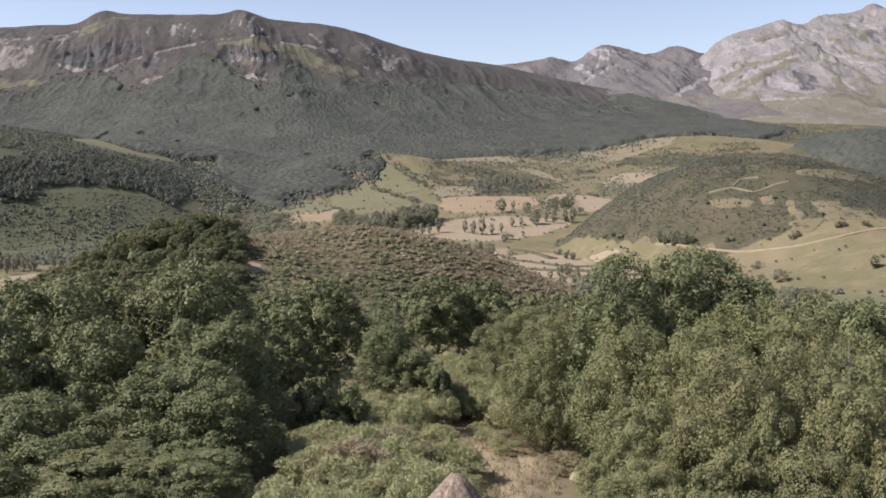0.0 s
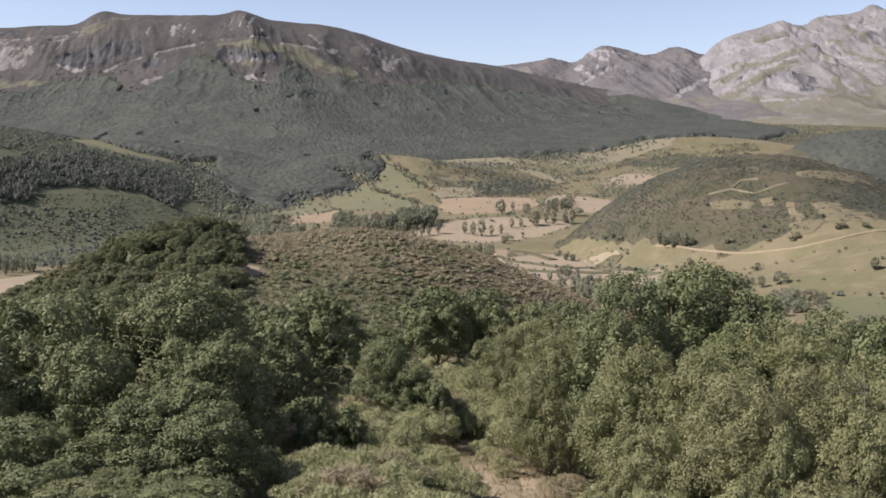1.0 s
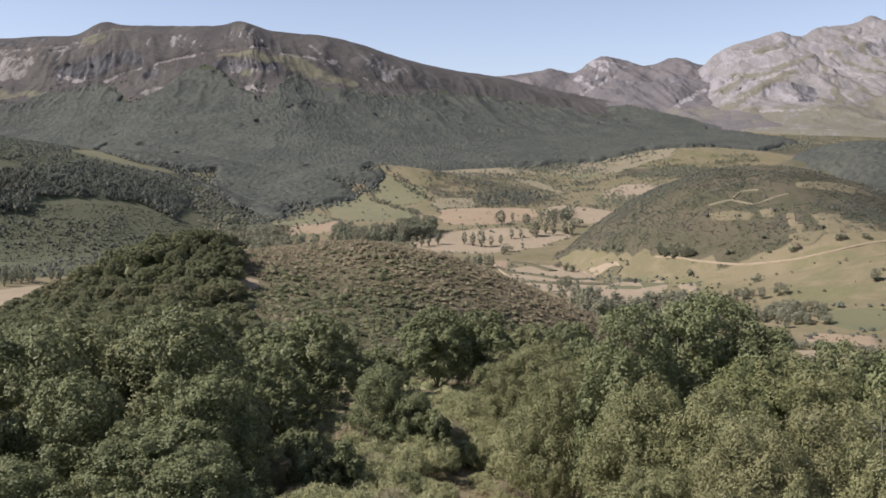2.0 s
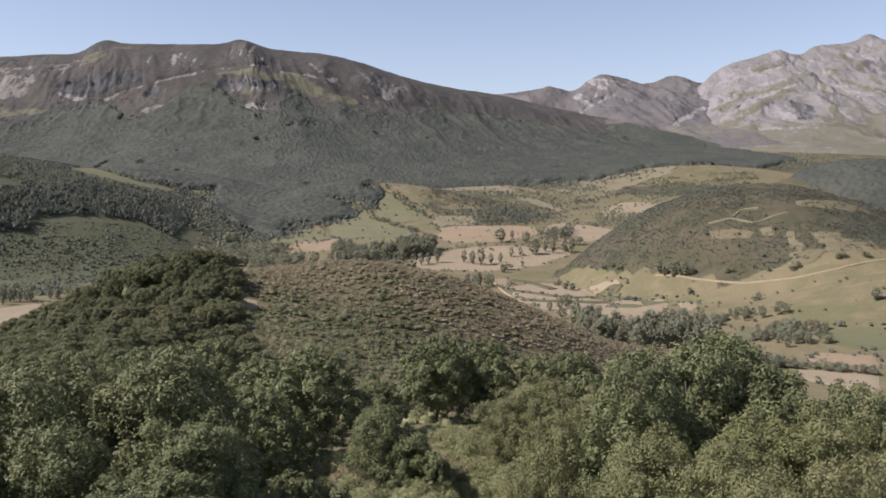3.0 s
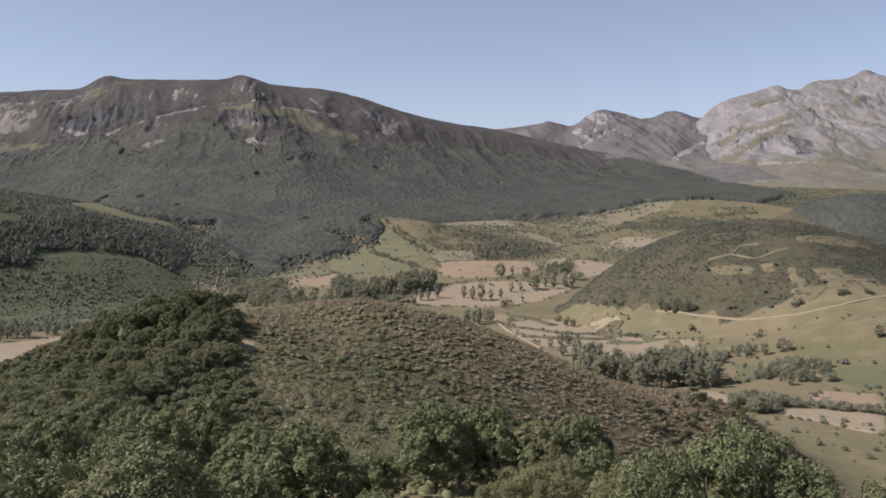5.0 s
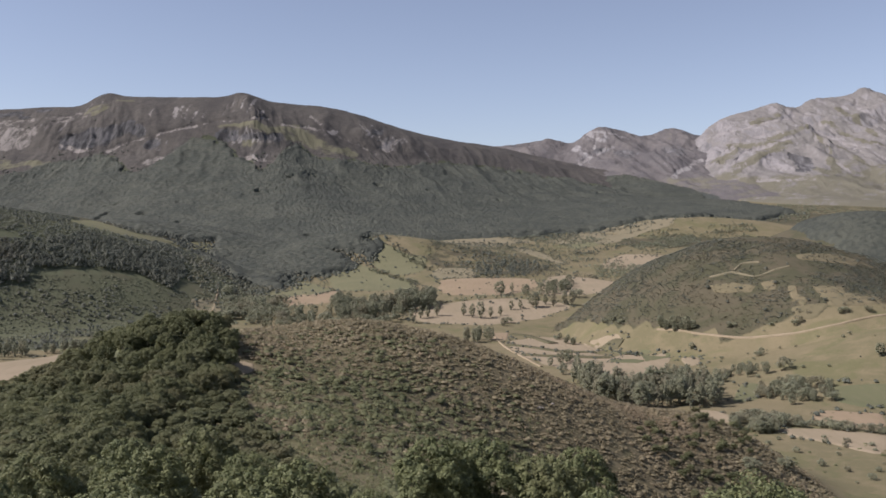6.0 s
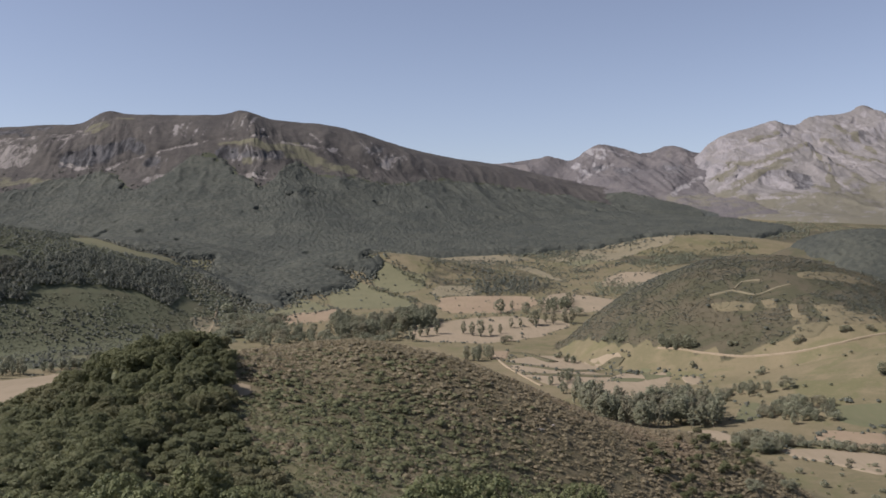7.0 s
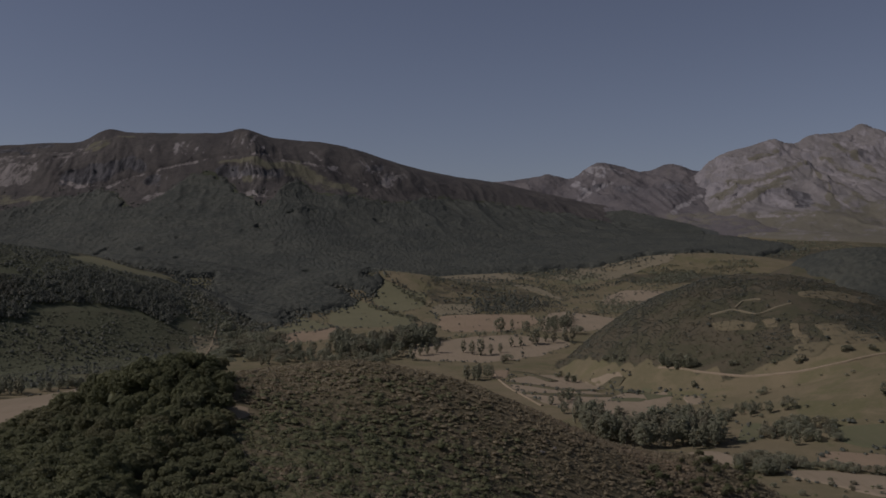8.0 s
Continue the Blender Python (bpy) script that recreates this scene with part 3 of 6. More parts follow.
def massif_cover(x, y, z, u, t):
    ribs = [[(-906, 409), (-880, 368)], [(-883, 417), (-854, 366)], [(-868, 432), (-839, 364)], [(-825, 396), (-815, 361)], [(-790, 400), (-785, 370)], [(-673, 449), (-677, 408)], [(-651, 452), (-636, 389)],
            [(-728, 413), (-723, 380)], [(-719, 448), (-714, 411)], [(-603, 397), (-597, 376)], [(-972, 404), (-959, 374)], [(-286, 378), (-246, 317)], [(-260, 385), (-223, 326)]]
    star = [[(-181, 323), (-183, 268)], [(-158, 317), (-177, 286)], [(-214, 308), (-189, 280)], [(-216, 277), (-174, 267)]]
    rim = [[(-1218, 268), (-1128, 245), (-1036, 243), (-982, 277), (-917, 295), (-870, 318), (-801, 332), (-749, 347)], [(-741, 352), (-650, 362), (-580, 366)],
           [(-526, 346), (-448, 340), (-382, 329), (-322, 302), (-269, 277), (-228, 255)], [(-463, 390), (-417, 358)], [(-638, 230), (-579, 212), (-525, 208), (-492, 203)]]
    ledge = [[(-1345, 300), (-1274, 353), (-1194, 374), (-1154, 423)], [(-1464, 349), (-1352, 358)], [(-1500, 300), (-1345, 290)]]
    rock = spots(x, z, [(-590, 285, 90, 26, 0.9), (-540, 233, 40, 18, 0.9), (-1420, 385, 90, 26, 0.8), (-1357, 412, 40, 16, 0.8), (-190, 300, 50, 40, 0.8), (-126, 312, 50, 22, 0.7),
                        (-690, 425, 60, 40, 0.75), (-850, 395, 70, 36, 0.6), (-893, 262, 44, 26, 0.9), (-1260, 330, 80, 40, 0.7), (-240, 350, 50, 40, 0.7), (-420, 330, 90, 20, 0.7)])
    rock = np.maximum(rock, 0.36 * smooth(fbm(x, z, 90, 3, 151), -0.25, 0.3))
    rock = np.maximum(rock, strokes(x, z, ribs, 7.0))
    cliff = spots(x, z, [(-1180, 282, 36, 30, 1.0), (-1139, 290, 40, 40, 1.0), (-1104, 292, 40, 44, 1.0), (-1062, 306, 44, 44, 1.0), (-1023, 322, 40, 40, 1.0), (-983, 319, 30, 28, 0.9),
                         (-1481, 390, 60, 18, 0.9), (-1411, 376, 40, 12, 0.8), (-1357, 414, 34, 12, 0.9), (-690, 295, 30, 34, 1.0), (-650, 300, 26, 26, 0.9), (-595, 292, 34, 22, 0.8), (-545, 300, 34, 20, 0.9),
                         (-905, 268, 34, 26, 0.8), (-525, 288, 22, 18, 0.8), (-230, 345, 26, 22, 0.7)])
    scree = spots(x, z, [(-875, 204, 36, 14, 1.0), (-845, 218, 24, 10, 1.0), (-1376, 272, 90, 30, 1.0), (-1393, 316, 90, 22, 1.0), (-1450, 300, 150, 46, 0.95), (-1490, 330, 120, 34, 0.85), (-1280, 372, 70, 14, 0.7), (-1330, 330, 60, 12, 0.6), (-1215, 390, 30, 20, 0.7),
                         (-560, 214, 40, 9, 0.8), (-100, 252, 40, 12, 0.6), (-30, 242, 30, 10, 0.5), (-185, 285, 22, 18, 0.9)])
    scree = np.maximum.reduce([scree, 0.9 * strokes(x, z, rim, 8.0), 0.8 * strokes(x, z, ledge, 13.0), strokes(x, z, star, 6.0), 0.75 * strokes(x, z, ribs, 4.5)])
    grass = spots(x, z, [(-1310, 196, 130, 15, 1.0), (-1205, 190, 80, 12, 1.0), (-1500, 208, 200, 22, 1.0), (-1165, 400, 40, 28, 0.9), (-1088, 441, 50, 9, 0.8), (-640, 338, 80, 12, 1.0), (-583, 328, 60, 16, 1.0),
                         (-519, 322, 60, 22, 1.0), (-467, 306, 60, 26, 1.0), (-408, 282, 60, 26, 1.0), (-350, 260, 50, 20, 1.0), (-299, 244, 40, 14, 0.9), (-600, 270, 30, 20, 0.7), (-547, 262, 24, 16, 0.7)])
    wood = smooth(treeline(x) - z + 22 * fbm(x, z, 90, 4, 71) + 16 * fbm(x, z, 24, 3, 72), -14, 8) * smooth(t, 1.0, 0.95)
    return dict(rock=rock, cliff=cliff, scree=scree, grass=grass, wood=wood)


FAR_TREELINE = [(-100, 240), (450, 232), (564, 203), (670, 213), (762, 196), (859, 163), (930, 128), (990, 90), (1600, 60)]


def far_cover(x, y, z, u, t):
    rock = spots(x, z, [(714, 420, 60, 40, 0.9), (628, 340, 40, 50, 0.8), (618, 276, 50, 40, 0.8), (937, 273, 70, 40, 0.5), (1054, 430, 60, 30, 0.5)])
    ribs = strokes(x, z, [[(564, 254), (668, 322), (761, 365)], [(713, 442), (768, 428), (844, 411)], [(892, 200), (968, 240), (1077, 285)], [(640, 300), (700, 380), (716, 440)]], 11)
    return dict(rock=rock, cliff=spots(x, z, [(700, 345, 40, 18, 0.8), (800, 330, 60, 30, 0.6), (1000, 330, 60, 40, 0.6)]), scree=np.maximum(ribs, spots(x, z, [(818, 400, 50, 20, 0.5)])),
                grass=spots(x, z, [(900, 160, 500, 50, 0.7), (1020, 420, 50, 30, 0.5)]), wood=smooth(spline(x, FAR_TREELINE) - z + 14 * fbm(x, z, 60, 4, 73), -8, 8))


def lime_cover(x, y, z, u, t):
    rock = 0.75 * smooth(z, 210, 400) + spots(x, z, [(1220, 255, 110, 60, 0.8), (1109, 322, 60, 60, 0.6)])
    green = strokes(x, z, [[(1060, 195), (1214, 282), (1364, 337)], [(1472, 424), (1438, 294), (1378, 182)], [(1180, 340), (1262, 329), (1423, 401)], [(1572, 432), (1616, 332)], [(1678, 506), (1666, 365)],
                           [(1339, 219), (1410, 172)], [(1101, 265), (1168, 318)], [(1300, 440), (1420, 480)], [(1640, 330), (1690, 240)], [(1500, 340), (1520, 240)]], 15)
    ribs = strokes(x, z, [[(1509, 526), (1474, 456), (1439, 319), (1424, 220), (1436, 201)], [(1502, 398), (1577, 323), (1606, 256)], [(1143, 385), (1236, 415), (1358, 444), (1450, 461)],
                          [(1035, 198), (1165, 284), (1199, 299), (1345, 348), (1383, 359)], [(1140, 312), (1258, 365), (1354, 393)], [(1780, 562), (1716, 447), (1758, 392)], [(1143, 177), (1232, 178), (1289, 171)],
                          [(1553, 489), (1560, 378), (1550, 288)]], 9)
    grass = 1.1 * smooth(z, 225, 165) + 1.1 * green + spots(x, z, [(1520, 225, 150, 40, 0.7)])
    # right-facing cliff patch: dark rock with its shadow painted in
    cliff = spots(x, z, [(1312, 286, 16, 12, 0.9), (1316, 268, 24, 18, 1.0), (1337, 256, 20, 26, 1.0), (1318, 232, 24, 24, 1.0), (1292, 210, 22, 12, 0.9)])
    return dict(rock=np.clip(rock - green, 0, 1), cliff=cliff, scree=np.maximum(ribs, spots(x, z, [(1245, 235, 50, 40, 0.9), (1100, 245, 90, 34, 0.7), (1213, 405, 60, 60, 0.5)])), grass=np.clip(grass, 0, 1),
                wood=np.zeros(np.shape(x)))


mountain("mountain_massif", MASSIF, 580, 150, M_MASSIF, "long mountain with brown heath top, grey cliffs and wooded flank", massif_cover)
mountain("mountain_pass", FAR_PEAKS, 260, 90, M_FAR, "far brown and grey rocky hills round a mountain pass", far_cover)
mountain("mountain_peak", RIGHT_PEAK, 380, 160, M_LIME, "pale grey limestone peak with scree and thin grass", lime_cover)

# ---- fields and tracks ----
HEDGES = []


def field(name, label, material, poly, lift=0.5, seed=0, rings=9, category="field"):
    """A draped field with a slightly wavering, rounded outline."""
    p = np.array(poly, float)
    n = len(p)
    c = p.mean(0)
    size = np.hypot(*(p - c).T).mean()
    out = []
    for i in range(n):
        a, b, d, e = p[i - 1], p[i], p[(i + 1) % n], p[(i + 2) % n]
        for k in range(10):
            s = k / 10
            q = 0.5 * (2 * b + (d - a) * s + (2 * a - 5 * b + 4 * d - e) * s * s + (3 * b - a - 3 * d + e) * s ** 3)
            out.append(0.5 * q + 0.5 * (b + (d - b) * s))
    out = np.array(out)
    w = 1 + 0.16 * fbm(out[:, 0], out[:, 1], 0.5 * size, 4, seed)
    out = c + (out - c) * w[:, None]
    if category == "field":
        HEDGES.append(out)
    levels = np.linspace(1, 0.02, rings)
    pts = np.concatenate([c + (out - c) * s for s in levels])
    z = land(pts[:, 0], pts[:, 1]) + lift
    z[:len(out)] -= lift + 0.3
    ob = sheet(name, np.column_stack([pts, z]), grid_faces(rings, len(out), True), material)
    return tagged(ob, label, category, kind="structure")


def track(name, label, pts, wide, material=None, lift=0.9, steps=14):
    """A draped dirt track along a line."""
    p = np.array(pts, float)
    s = np.linspace(0, 1, len(p))
    u = np.linspace(0, 1, steps * (len(p) - 1) + 1)
    x, y = spline(u, np.column_stack([s, p[:, 0]])), spline(u, np.column_stack([s, p[:, 1]]))
    dx, dy = np.gradient(x), np.gradient(y)
    L = np.hypot(dx, dy)
    nx, ny = -dy / L, dx / L
    w = wide * (1 + 0.35 * fbm(x, y, wide * 3, 2, 5))
    rows = []
    for o, drop in ((-0.5, -lift - 0.1), (-0.4, 0), (0, 0.02), (0.4, 0), (0.5, -lift - 0.1)):
        xx, yy = x + nx * w * o, y + ny * w * o
        rows.append(np.column_stack([xx, yy, land(xx, yy) + lift + drop]))
    ob = sheet(name, np.concatenate(rows), grid_faces(5, len(u)), material or M_DIRT)
    return tagged(ob, label, "track", kind="structure")


MEADOW_STRIP = [(-585, 1435), (-640, 1640), (-560, 1640), (-535, 1720), (-520, 1830), (-455, 1850), (-440, 1780), (-452, 1690), (-470, 1600), (-484, 1500), (-525, 1440)]
GREEN, STRAW = "pale green mown hay meadow in the valley", "straw-coloured stubble field on the valley floor"
field("meadow", GREEN, M_MEADOW, [(-208, 1748), (-135, 1671), (-79, 1577), (-43, 1514), (-36, 1426), (-158, 1418), (-193, 1556), (-180, 1662)])
field("meadow", GREEN, M_MEADOW, [(-154, 1830), (-123, 1793), (-94, 1764), (-49, 1730), (-22, 1729), (-26, 1631), (-80, 1595), (-130, 1677), (-123, 1720), (-131, 1779)])
field("meadow", GREEN, M_MEADOW, [(-290, 1422), (-235, 1432), (-252, 1551), (-210, 1505), (-168, 1430), (-189, 1387), (-237, 1369)])
field("meadow", "dry green pasture dotted with bushes", M_PASTURE, [(-56, 2124), (26, 2143), (95, 2125), (159, 2107), (213, 2061), (146, 1970), (21, 1828), (-40, 1850)])
field("meadow", "dry yellow-green pasture below the forest", M_PASTURE, [(218, 2062), (318, 2167), (409, 2220), (475, 2226), (578, 2285), (538, 2182), (470, 2141), (387, 2025), (268, 1984)])
field("meadow", "green meadow strip between wood and forest", M_MEADOW, MEADOW_STRIP)
# dark grassy banks and hedges between the terraces
BANKS = [[(78, 1021), (93, 1010), (105, 980), (116, 949)], [(69, 936), (90, 916), (118, 878), (148, 881)], [(76, 854), (93, 846), (113, 843), (154, 838)], [(156, 911), (167, 907), (175, 894)]]
field("stubble_field", STRAW, M_EARTH, [(-10, 1543), (115, 1568), (162, 1554), (145, 1431), (84, 1374), (8, 1367)])
field("stubble_field", STRAW, M_STUBBLE, [(-47, 1260), (16, 1313), (99, 1349), (177, 1310), (178, 1258), (129, 1166), (61, 1112), (-14, 1102), (-47, 1154)])
field("stubble_field", STRAW, M_STUBBLE, [(166, 1541), (217, 1604), (295, 1524), (262, 1400), (152, 1379)])
field("stubble_field", STRAW, M_STUBBLE, [(306, 1747), (421, 1847), (453, 1794), (380, 1666), (309, 1675)])
field("ploughed_field", "reddish bare earth field beside a meadow", M_EARTH, [(-237, 1369), (-168, 1430), (-156, 1400), (-158, 1313), (-223, 1291)])
TERRACE = "straw-coloured terraced stubble field"
field("stubble_field", TERRACE, M_STUBBLE, [(72, 986), (109, 1014), (130, 1002), (150, 948), (177, 913), (175, 899), (164, 906), (148, 885), (118, 882), (90, 920), (70, 940)])
field("stubble_field", TERRACE, M_STUBBLE, [(69, 932), (90, 912), (118, 874), (148, 877), (154, 842), (113, 847), (93, 850), (76, 858), (68, 885)])
field("stubble_field", TERRACE, M_STUBBLE, [(76, 848), (93, 841), (113, 838), (154, 833), (172, 864), (192, 852), (208, 834), (192, 783), (165, 731), (138, 706), (115, 722), (97, 775), (80, 821)])
field("ploughed_field", "small reddish bare field beside terraces", M_EARTH, [(55, 1029), (76, 1039), (69, 978), (52, 977)])
field("crop_field", "small olive green crop field among stubble", M_LUSH, [(165, 892), (178, 881), (199, 855), (210, 836), (193, 817), (180, 807), (186, 834), (184, 860), (170, 867)], 0.9)
field("crop_field", "olive green crop strip among stubble", M_LUSH, [(148, 808), (151, 823), (177, 825), (181, 814), (172, 801)], 0.9)
field("stubble_field", "small pale stubble patch beside trees", M_STUBBLE, [(216, 830), (224, 827), (228, 808), (216, 770), (206, 773)])
field("stubble_field", STRAW, M_STUBBLE, [(154, 585), (176, 588), (179, 553), (153, 546)])
field("stubble_field", "straw-coloured field beside a hedge", M_STUBBLE, [(195, 532), (220, 532), (247, 514), (225, 469), (208, 494), (194, 515)])
field("ploughed_field", "reddish earth field behind a hedge", M_EARTH, [(226, 560), (238, 582), (274, 569), (254, 528), (235, 536)])
field("meadow", "damp green meadow beside trees", M_LUSH, [(217, 668), (231, 668), (214, 620), (195, 615)])
field("meadow", "damp green meadow beside trees", M_LUSH, [(269, 633), (302, 628), (313, 610), (278, 577), (257, 600)])
field("stubble_field", "far pale straw field in the upper valley", M_STUBBLE, [(318, 1779), (370, 1875), (462, 1849), (425, 1725), (340, 1676)])
field("meadow", "dry pasture strip along a low rise", M_PASTURE, [(149, 1946), (198, 1896), (226, 1796), (238, 1732), (220, 1740), (182, 1830), (142, 1895)], 0.9)
field("meadow", "small green meadow on the upper pasture", M_MEADOW, [(270, 1994), (339, 2042), (346, 1989), (287, 1940)], 0.8)
field("meadow", "pale dry meadow below a low rise", M_PASTURE, [(-19, 1611), (-6, 1660), (51, 1671), (63, 1599), (56, 1560), (-10, 1552)], 0.7)
field("meadow", "far dry pasture in the upper valley", M_PASTURE, [(278, 2207), (439, 2225), (496, 2175), (396, 2145)])
BARE = "bare dry grass clearing on the heath hill"
for _p in ([(357, 930), (402, 940), (429, 950), (442, 934), (405, 914), (357, 912)], [(321, 853), (328, 851), (322, 831), (327, 821), (322, 812), (315, 824)],
           [(340, 841), (363, 835), (361, 820), (388, 812), (379, 794), (339, 801), (338, 817)], [(312, 816), (341, 806), (325, 793), (309, 801)],
           [(262, 900), (282, 889), (298, 871), (291, 861), (264, 883)], [(304, 875), (316, 871), (311, 852), (302, 857)]):
    field("clearing", BARE, M_CLEARING, _p, 0.7, category="clearing")
track("footpath", "pale sandy path across the heath hill", [(266, 913), (280, 911), (289, 908), (297, 897), (305, 888), (322, 891), (339, 894)], 2.3, M_PASTURE, 1.0)
track("footpath", "short pale path on the heath hill", [(290, 911), (296, 917), (302, 922), (310, 920), (317, 916)], 2.0, M_PASTURE, 1.0)
field("stubble_field", "large pale straw field below a poplar grove", M_STUBBLE, [(-384, 745), (-400, 803), (-376, 839), (-361, 865), (-348, 920), (-335, 866), (-309, 762), (-300, 704), (-300, 657), (-340, 634)])
field("clearing", "brown bare clearing with a track on the slope", M_PASTURE, [(-350, 1277), (-320, 1312), (-299, 1243), (-302, 1164), (-332, 1236)], 0.6, category="clearing")
field("clearing", "bare tan earth patch on the scrub hill", M_DIRT, [(-64, 286), (-61, 290), (-58, 289), (-56.5, 283), (-59, 280), (-61, 283)], 0.12, category="clearing")

track("dirt_track", "pale dirt track along the foot of the hill", [(206, 876), (222, 856), (236, 838), (259, 814), (283, 797), (308, 785), (334, 779), (358, 779), (376, 780), (400, 782)], 1.5)
track("dirt_track", "pale dirt track beside the terraces", [(57, 1044), (61, 956), (68, 887), (76, 833), (85, 780)], 2.6)
for _l in BANKS:
    tagged(track("terrace_bank", "olive grassy bank between stubble terraces", _l, 11.0, M_BANK, 1.4), category="bank")
track("dirt_track", "far pale gravel road crossing the upper valley", [(880, 2080), (960, 2180), (1060, 2300), (1131, 2400), (1180, 2520)], 8.0)
track("dirt_track", "pale stony track winding down a slope", [(-345, 1414), (-330, 1350), (-321, 1299), (-310, 1240), (-298, 1164)], 2.4)
track("footpath", "worn sandy footpath between broom bushes", [(2.6, -60), (0.6, -30), (2.2, -4), (2.4, 14), (2.6, 24), (2.9, 31), (3.3, 36), (3.2, 40), (2.3, 43.5), (1.6, 46)], 2.4, lift=0.04)
track("footpath", "side branch of a sandy footpath through broom", [(3.4, 38), (4.4, 41), (4.4, 45), (3.8, 48.5), (2.6, 51), (0.8, 53)], 1.9, lift=0.05)

# ---- plants ----
R = np.random.default_rng(7)


def unit(n, rng):
    v = rng.normal(size=(n, 3))
    return v / np.linalg.norm(v, axis=1, keepdims=True)


def leaf_quads(pos, out, size, rng, slim=0.62, loose=0.9, upright=0.0, tri=False, lean=0.7):
    """A diamond leaf spray at each place, facing roughly outwards."""
    n = len(pos)
    nrm = out + loose * unit(n, rng) + np.array([0, 0, lean])
    nrm /= np.linalg.norm(nrm, axis=1, keepdims=True)
    t = np.cross(nrm, unit(n, rng))
    if upright:
        up = np.zeros((n, 3))
        up[:, 2] = upright
        t = t / np.linalg.norm(t, axis=1, keepdims=True) + up
        t -= nrm * (t * nrm).sum(1, keepdims=True)
    t /= np.linalg.norm(t, axis=1, keepdims=True)
    b = np.cross(nrm, t)
    L = (size * rng.uniform(0.6, 1.35, n))[:, None]
    if tri:
        v = np.stack([pos - t * L * 0.5 - b * L * slim * 0.45, pos - t * L * 0.42 + b * L * slim * 0.55, pos + t * L * 0.62 + nrm * L * 0.1], 1)
        return v.reshape(-1, 3), np.arange(3 * n).reshape(-1, 3)
    v = np.stack([pos - t * L * 0.5, pos + b * L * slim * 0.5 - t * L * 0.05, pos + t * L * 0.5, pos - b * L * slim * 0.5 + nrm * L * 0.12], 1)
    return v.reshape(-1, 3), np.arange(4 * n).reshape(-1, 4)


def crown_clumps(rng, n, rx, rz, cz, low=-0.45):
    """Clump centres and sizes over a lopsided crown."""
    d = unit(n * 3, rng)
    d = d[d[:, 2] > low][:n]
    k = rng.uniform(0.45, 0.86, len(d)) ** 0.6
    lump = 1 + 0.22 * np.sin(3 * np.arctan2(d[:, 1], d[:, 0]) + rng.uniform(0, 6)) * rng.uniform(0.3, 1)
    c = d * (k * lump)[:, None] * np.array([rx, rx, rz]) + np.array([0, 0, cz])
    r = rx * rng.uniform(0.20, 0.36, len(d)) * (30 / max(30, n)) ** 0.4
    return c, r


def crown_leaves(rng, c, r, n, size, flat=0.85, **kw):
    w = r ** 2 / (r ** 2).sum()
    i = rng.choice(len(c), n, p=w)
    d = unit(n, rng)
    d[:, 2] = np.where(d[:, 2] < -0.3, -d[:, 2], d[:, 2])
    pos = c[i] + d * (r[i] * rng.uniform(0.55, 1.08, n))[:, None] * np.array([1, 1, flat])
    return leaf_quads(pos, d, size, rng, **kw)


def boughs(rng, n, rx, rz, cz, low=-0.45):
    """Centres and sizes of the rounded leaf masses that make up a crown."""
    d = unit(n * 4, rng)
    d = d[d[:, 2] > low][:n]
    k = rng.uniform(0.52, 0.74, len(d))
    skirt = 1 + 0.45 * np.clip(-d[:, 2], 0, 1)
    c = d * k[:, None] * np.stack([rx * skirt, rx * skirt, np.full(len(d), rz)], 1) + np.array([0, 0, cz])
    return c, 0.5 * (rx + rz) * rng.uniform(0.26, 0.42, len(d))


def bough_leaves(rng, c, r, n, size, clumps=300, **kw):
    """Leaf sprays in small clumps over the outside of the leaf masses, with a thinner fill behind them."""
    def surface(m, deep):
        i = rng.choice(len(c), m, p=r ** 2 / (r ** 2).sum())
        d = unit(m, rng)
        d[:, 2] = np.where(d[:, 2] < -0.6, -d[:, 2], d[:, 2])
        q = c[i] + d * (r[i] * (1 - deep))[:, None]
        gap = np.linalg.norm(q[:, None] - c[None], axis=2) / r[None]
        gap[np.arange(m), i] = 9
        ok = gap.min(1) > 0.84
        return q[ok], d[ok]
    q, d = surface(clumps * 4, rng.normal(0.02, 0.13, clumps * 4))
    q, d = q[:clumps], d[:clumps]
    w = r.mean() * rng.uniform(0.24, 0.52, len(q))
    k = int(n * 0.84)
    i = rng.choice(len(q), k, p=w ** 2 / (w ** 2).sum())
    e = unit(k, rng) + 0.5 * d[i] + np.array([0, 0, 0.25])
    e /= np.linalg.norm(e, axis=1, keepdims=True)
    pos = q[i] + e * (w[i] * rng.uniform(0.6, 1.12, k))[:, None]
    q2, d2 = surface(n, rng.uniform(0.25, 0.55, n))
    q2, d2 = q2[:n - k], d2[:n - k]
    return leaf_quads(np.concatenate([pos, q2]), np.concatenate([1.1 * e + 0.25 * d[i], d2]), size, rng, **kw)


def limb(points, r0, r1, sides=6):
    """A tapered, bent tube."""
    p = np.array(points, float)
    n = len(p)
    a = np.linspace(0, 2 * np.pi, sides, endpoint=False)
    d = np.gradient(p, axis=0)
    d /= np.linalg.norm(d, axis=1, keepdims=True)
    ref = np.where(np.abs(d[:, 2:]) > 0.9, np.array([[1.0, 0, 0]]), np.array([[0, 0, 1.0]]))
    s = np.cross(d, ref)
    s /= np.linalg.norm(s, axis=1, keepdims=True)
    q = np.cross(d, s)
    rad = np.linspace(r0, r1, n)[:, None, None]
    v = p[:, None] + rad * (np.cos(a)[None, :, None] * s[:, None] + np.sin(a)[None, :, None] * q[:, None])
    return v.reshape(-1, 3), grid_faces(n, sides, True)


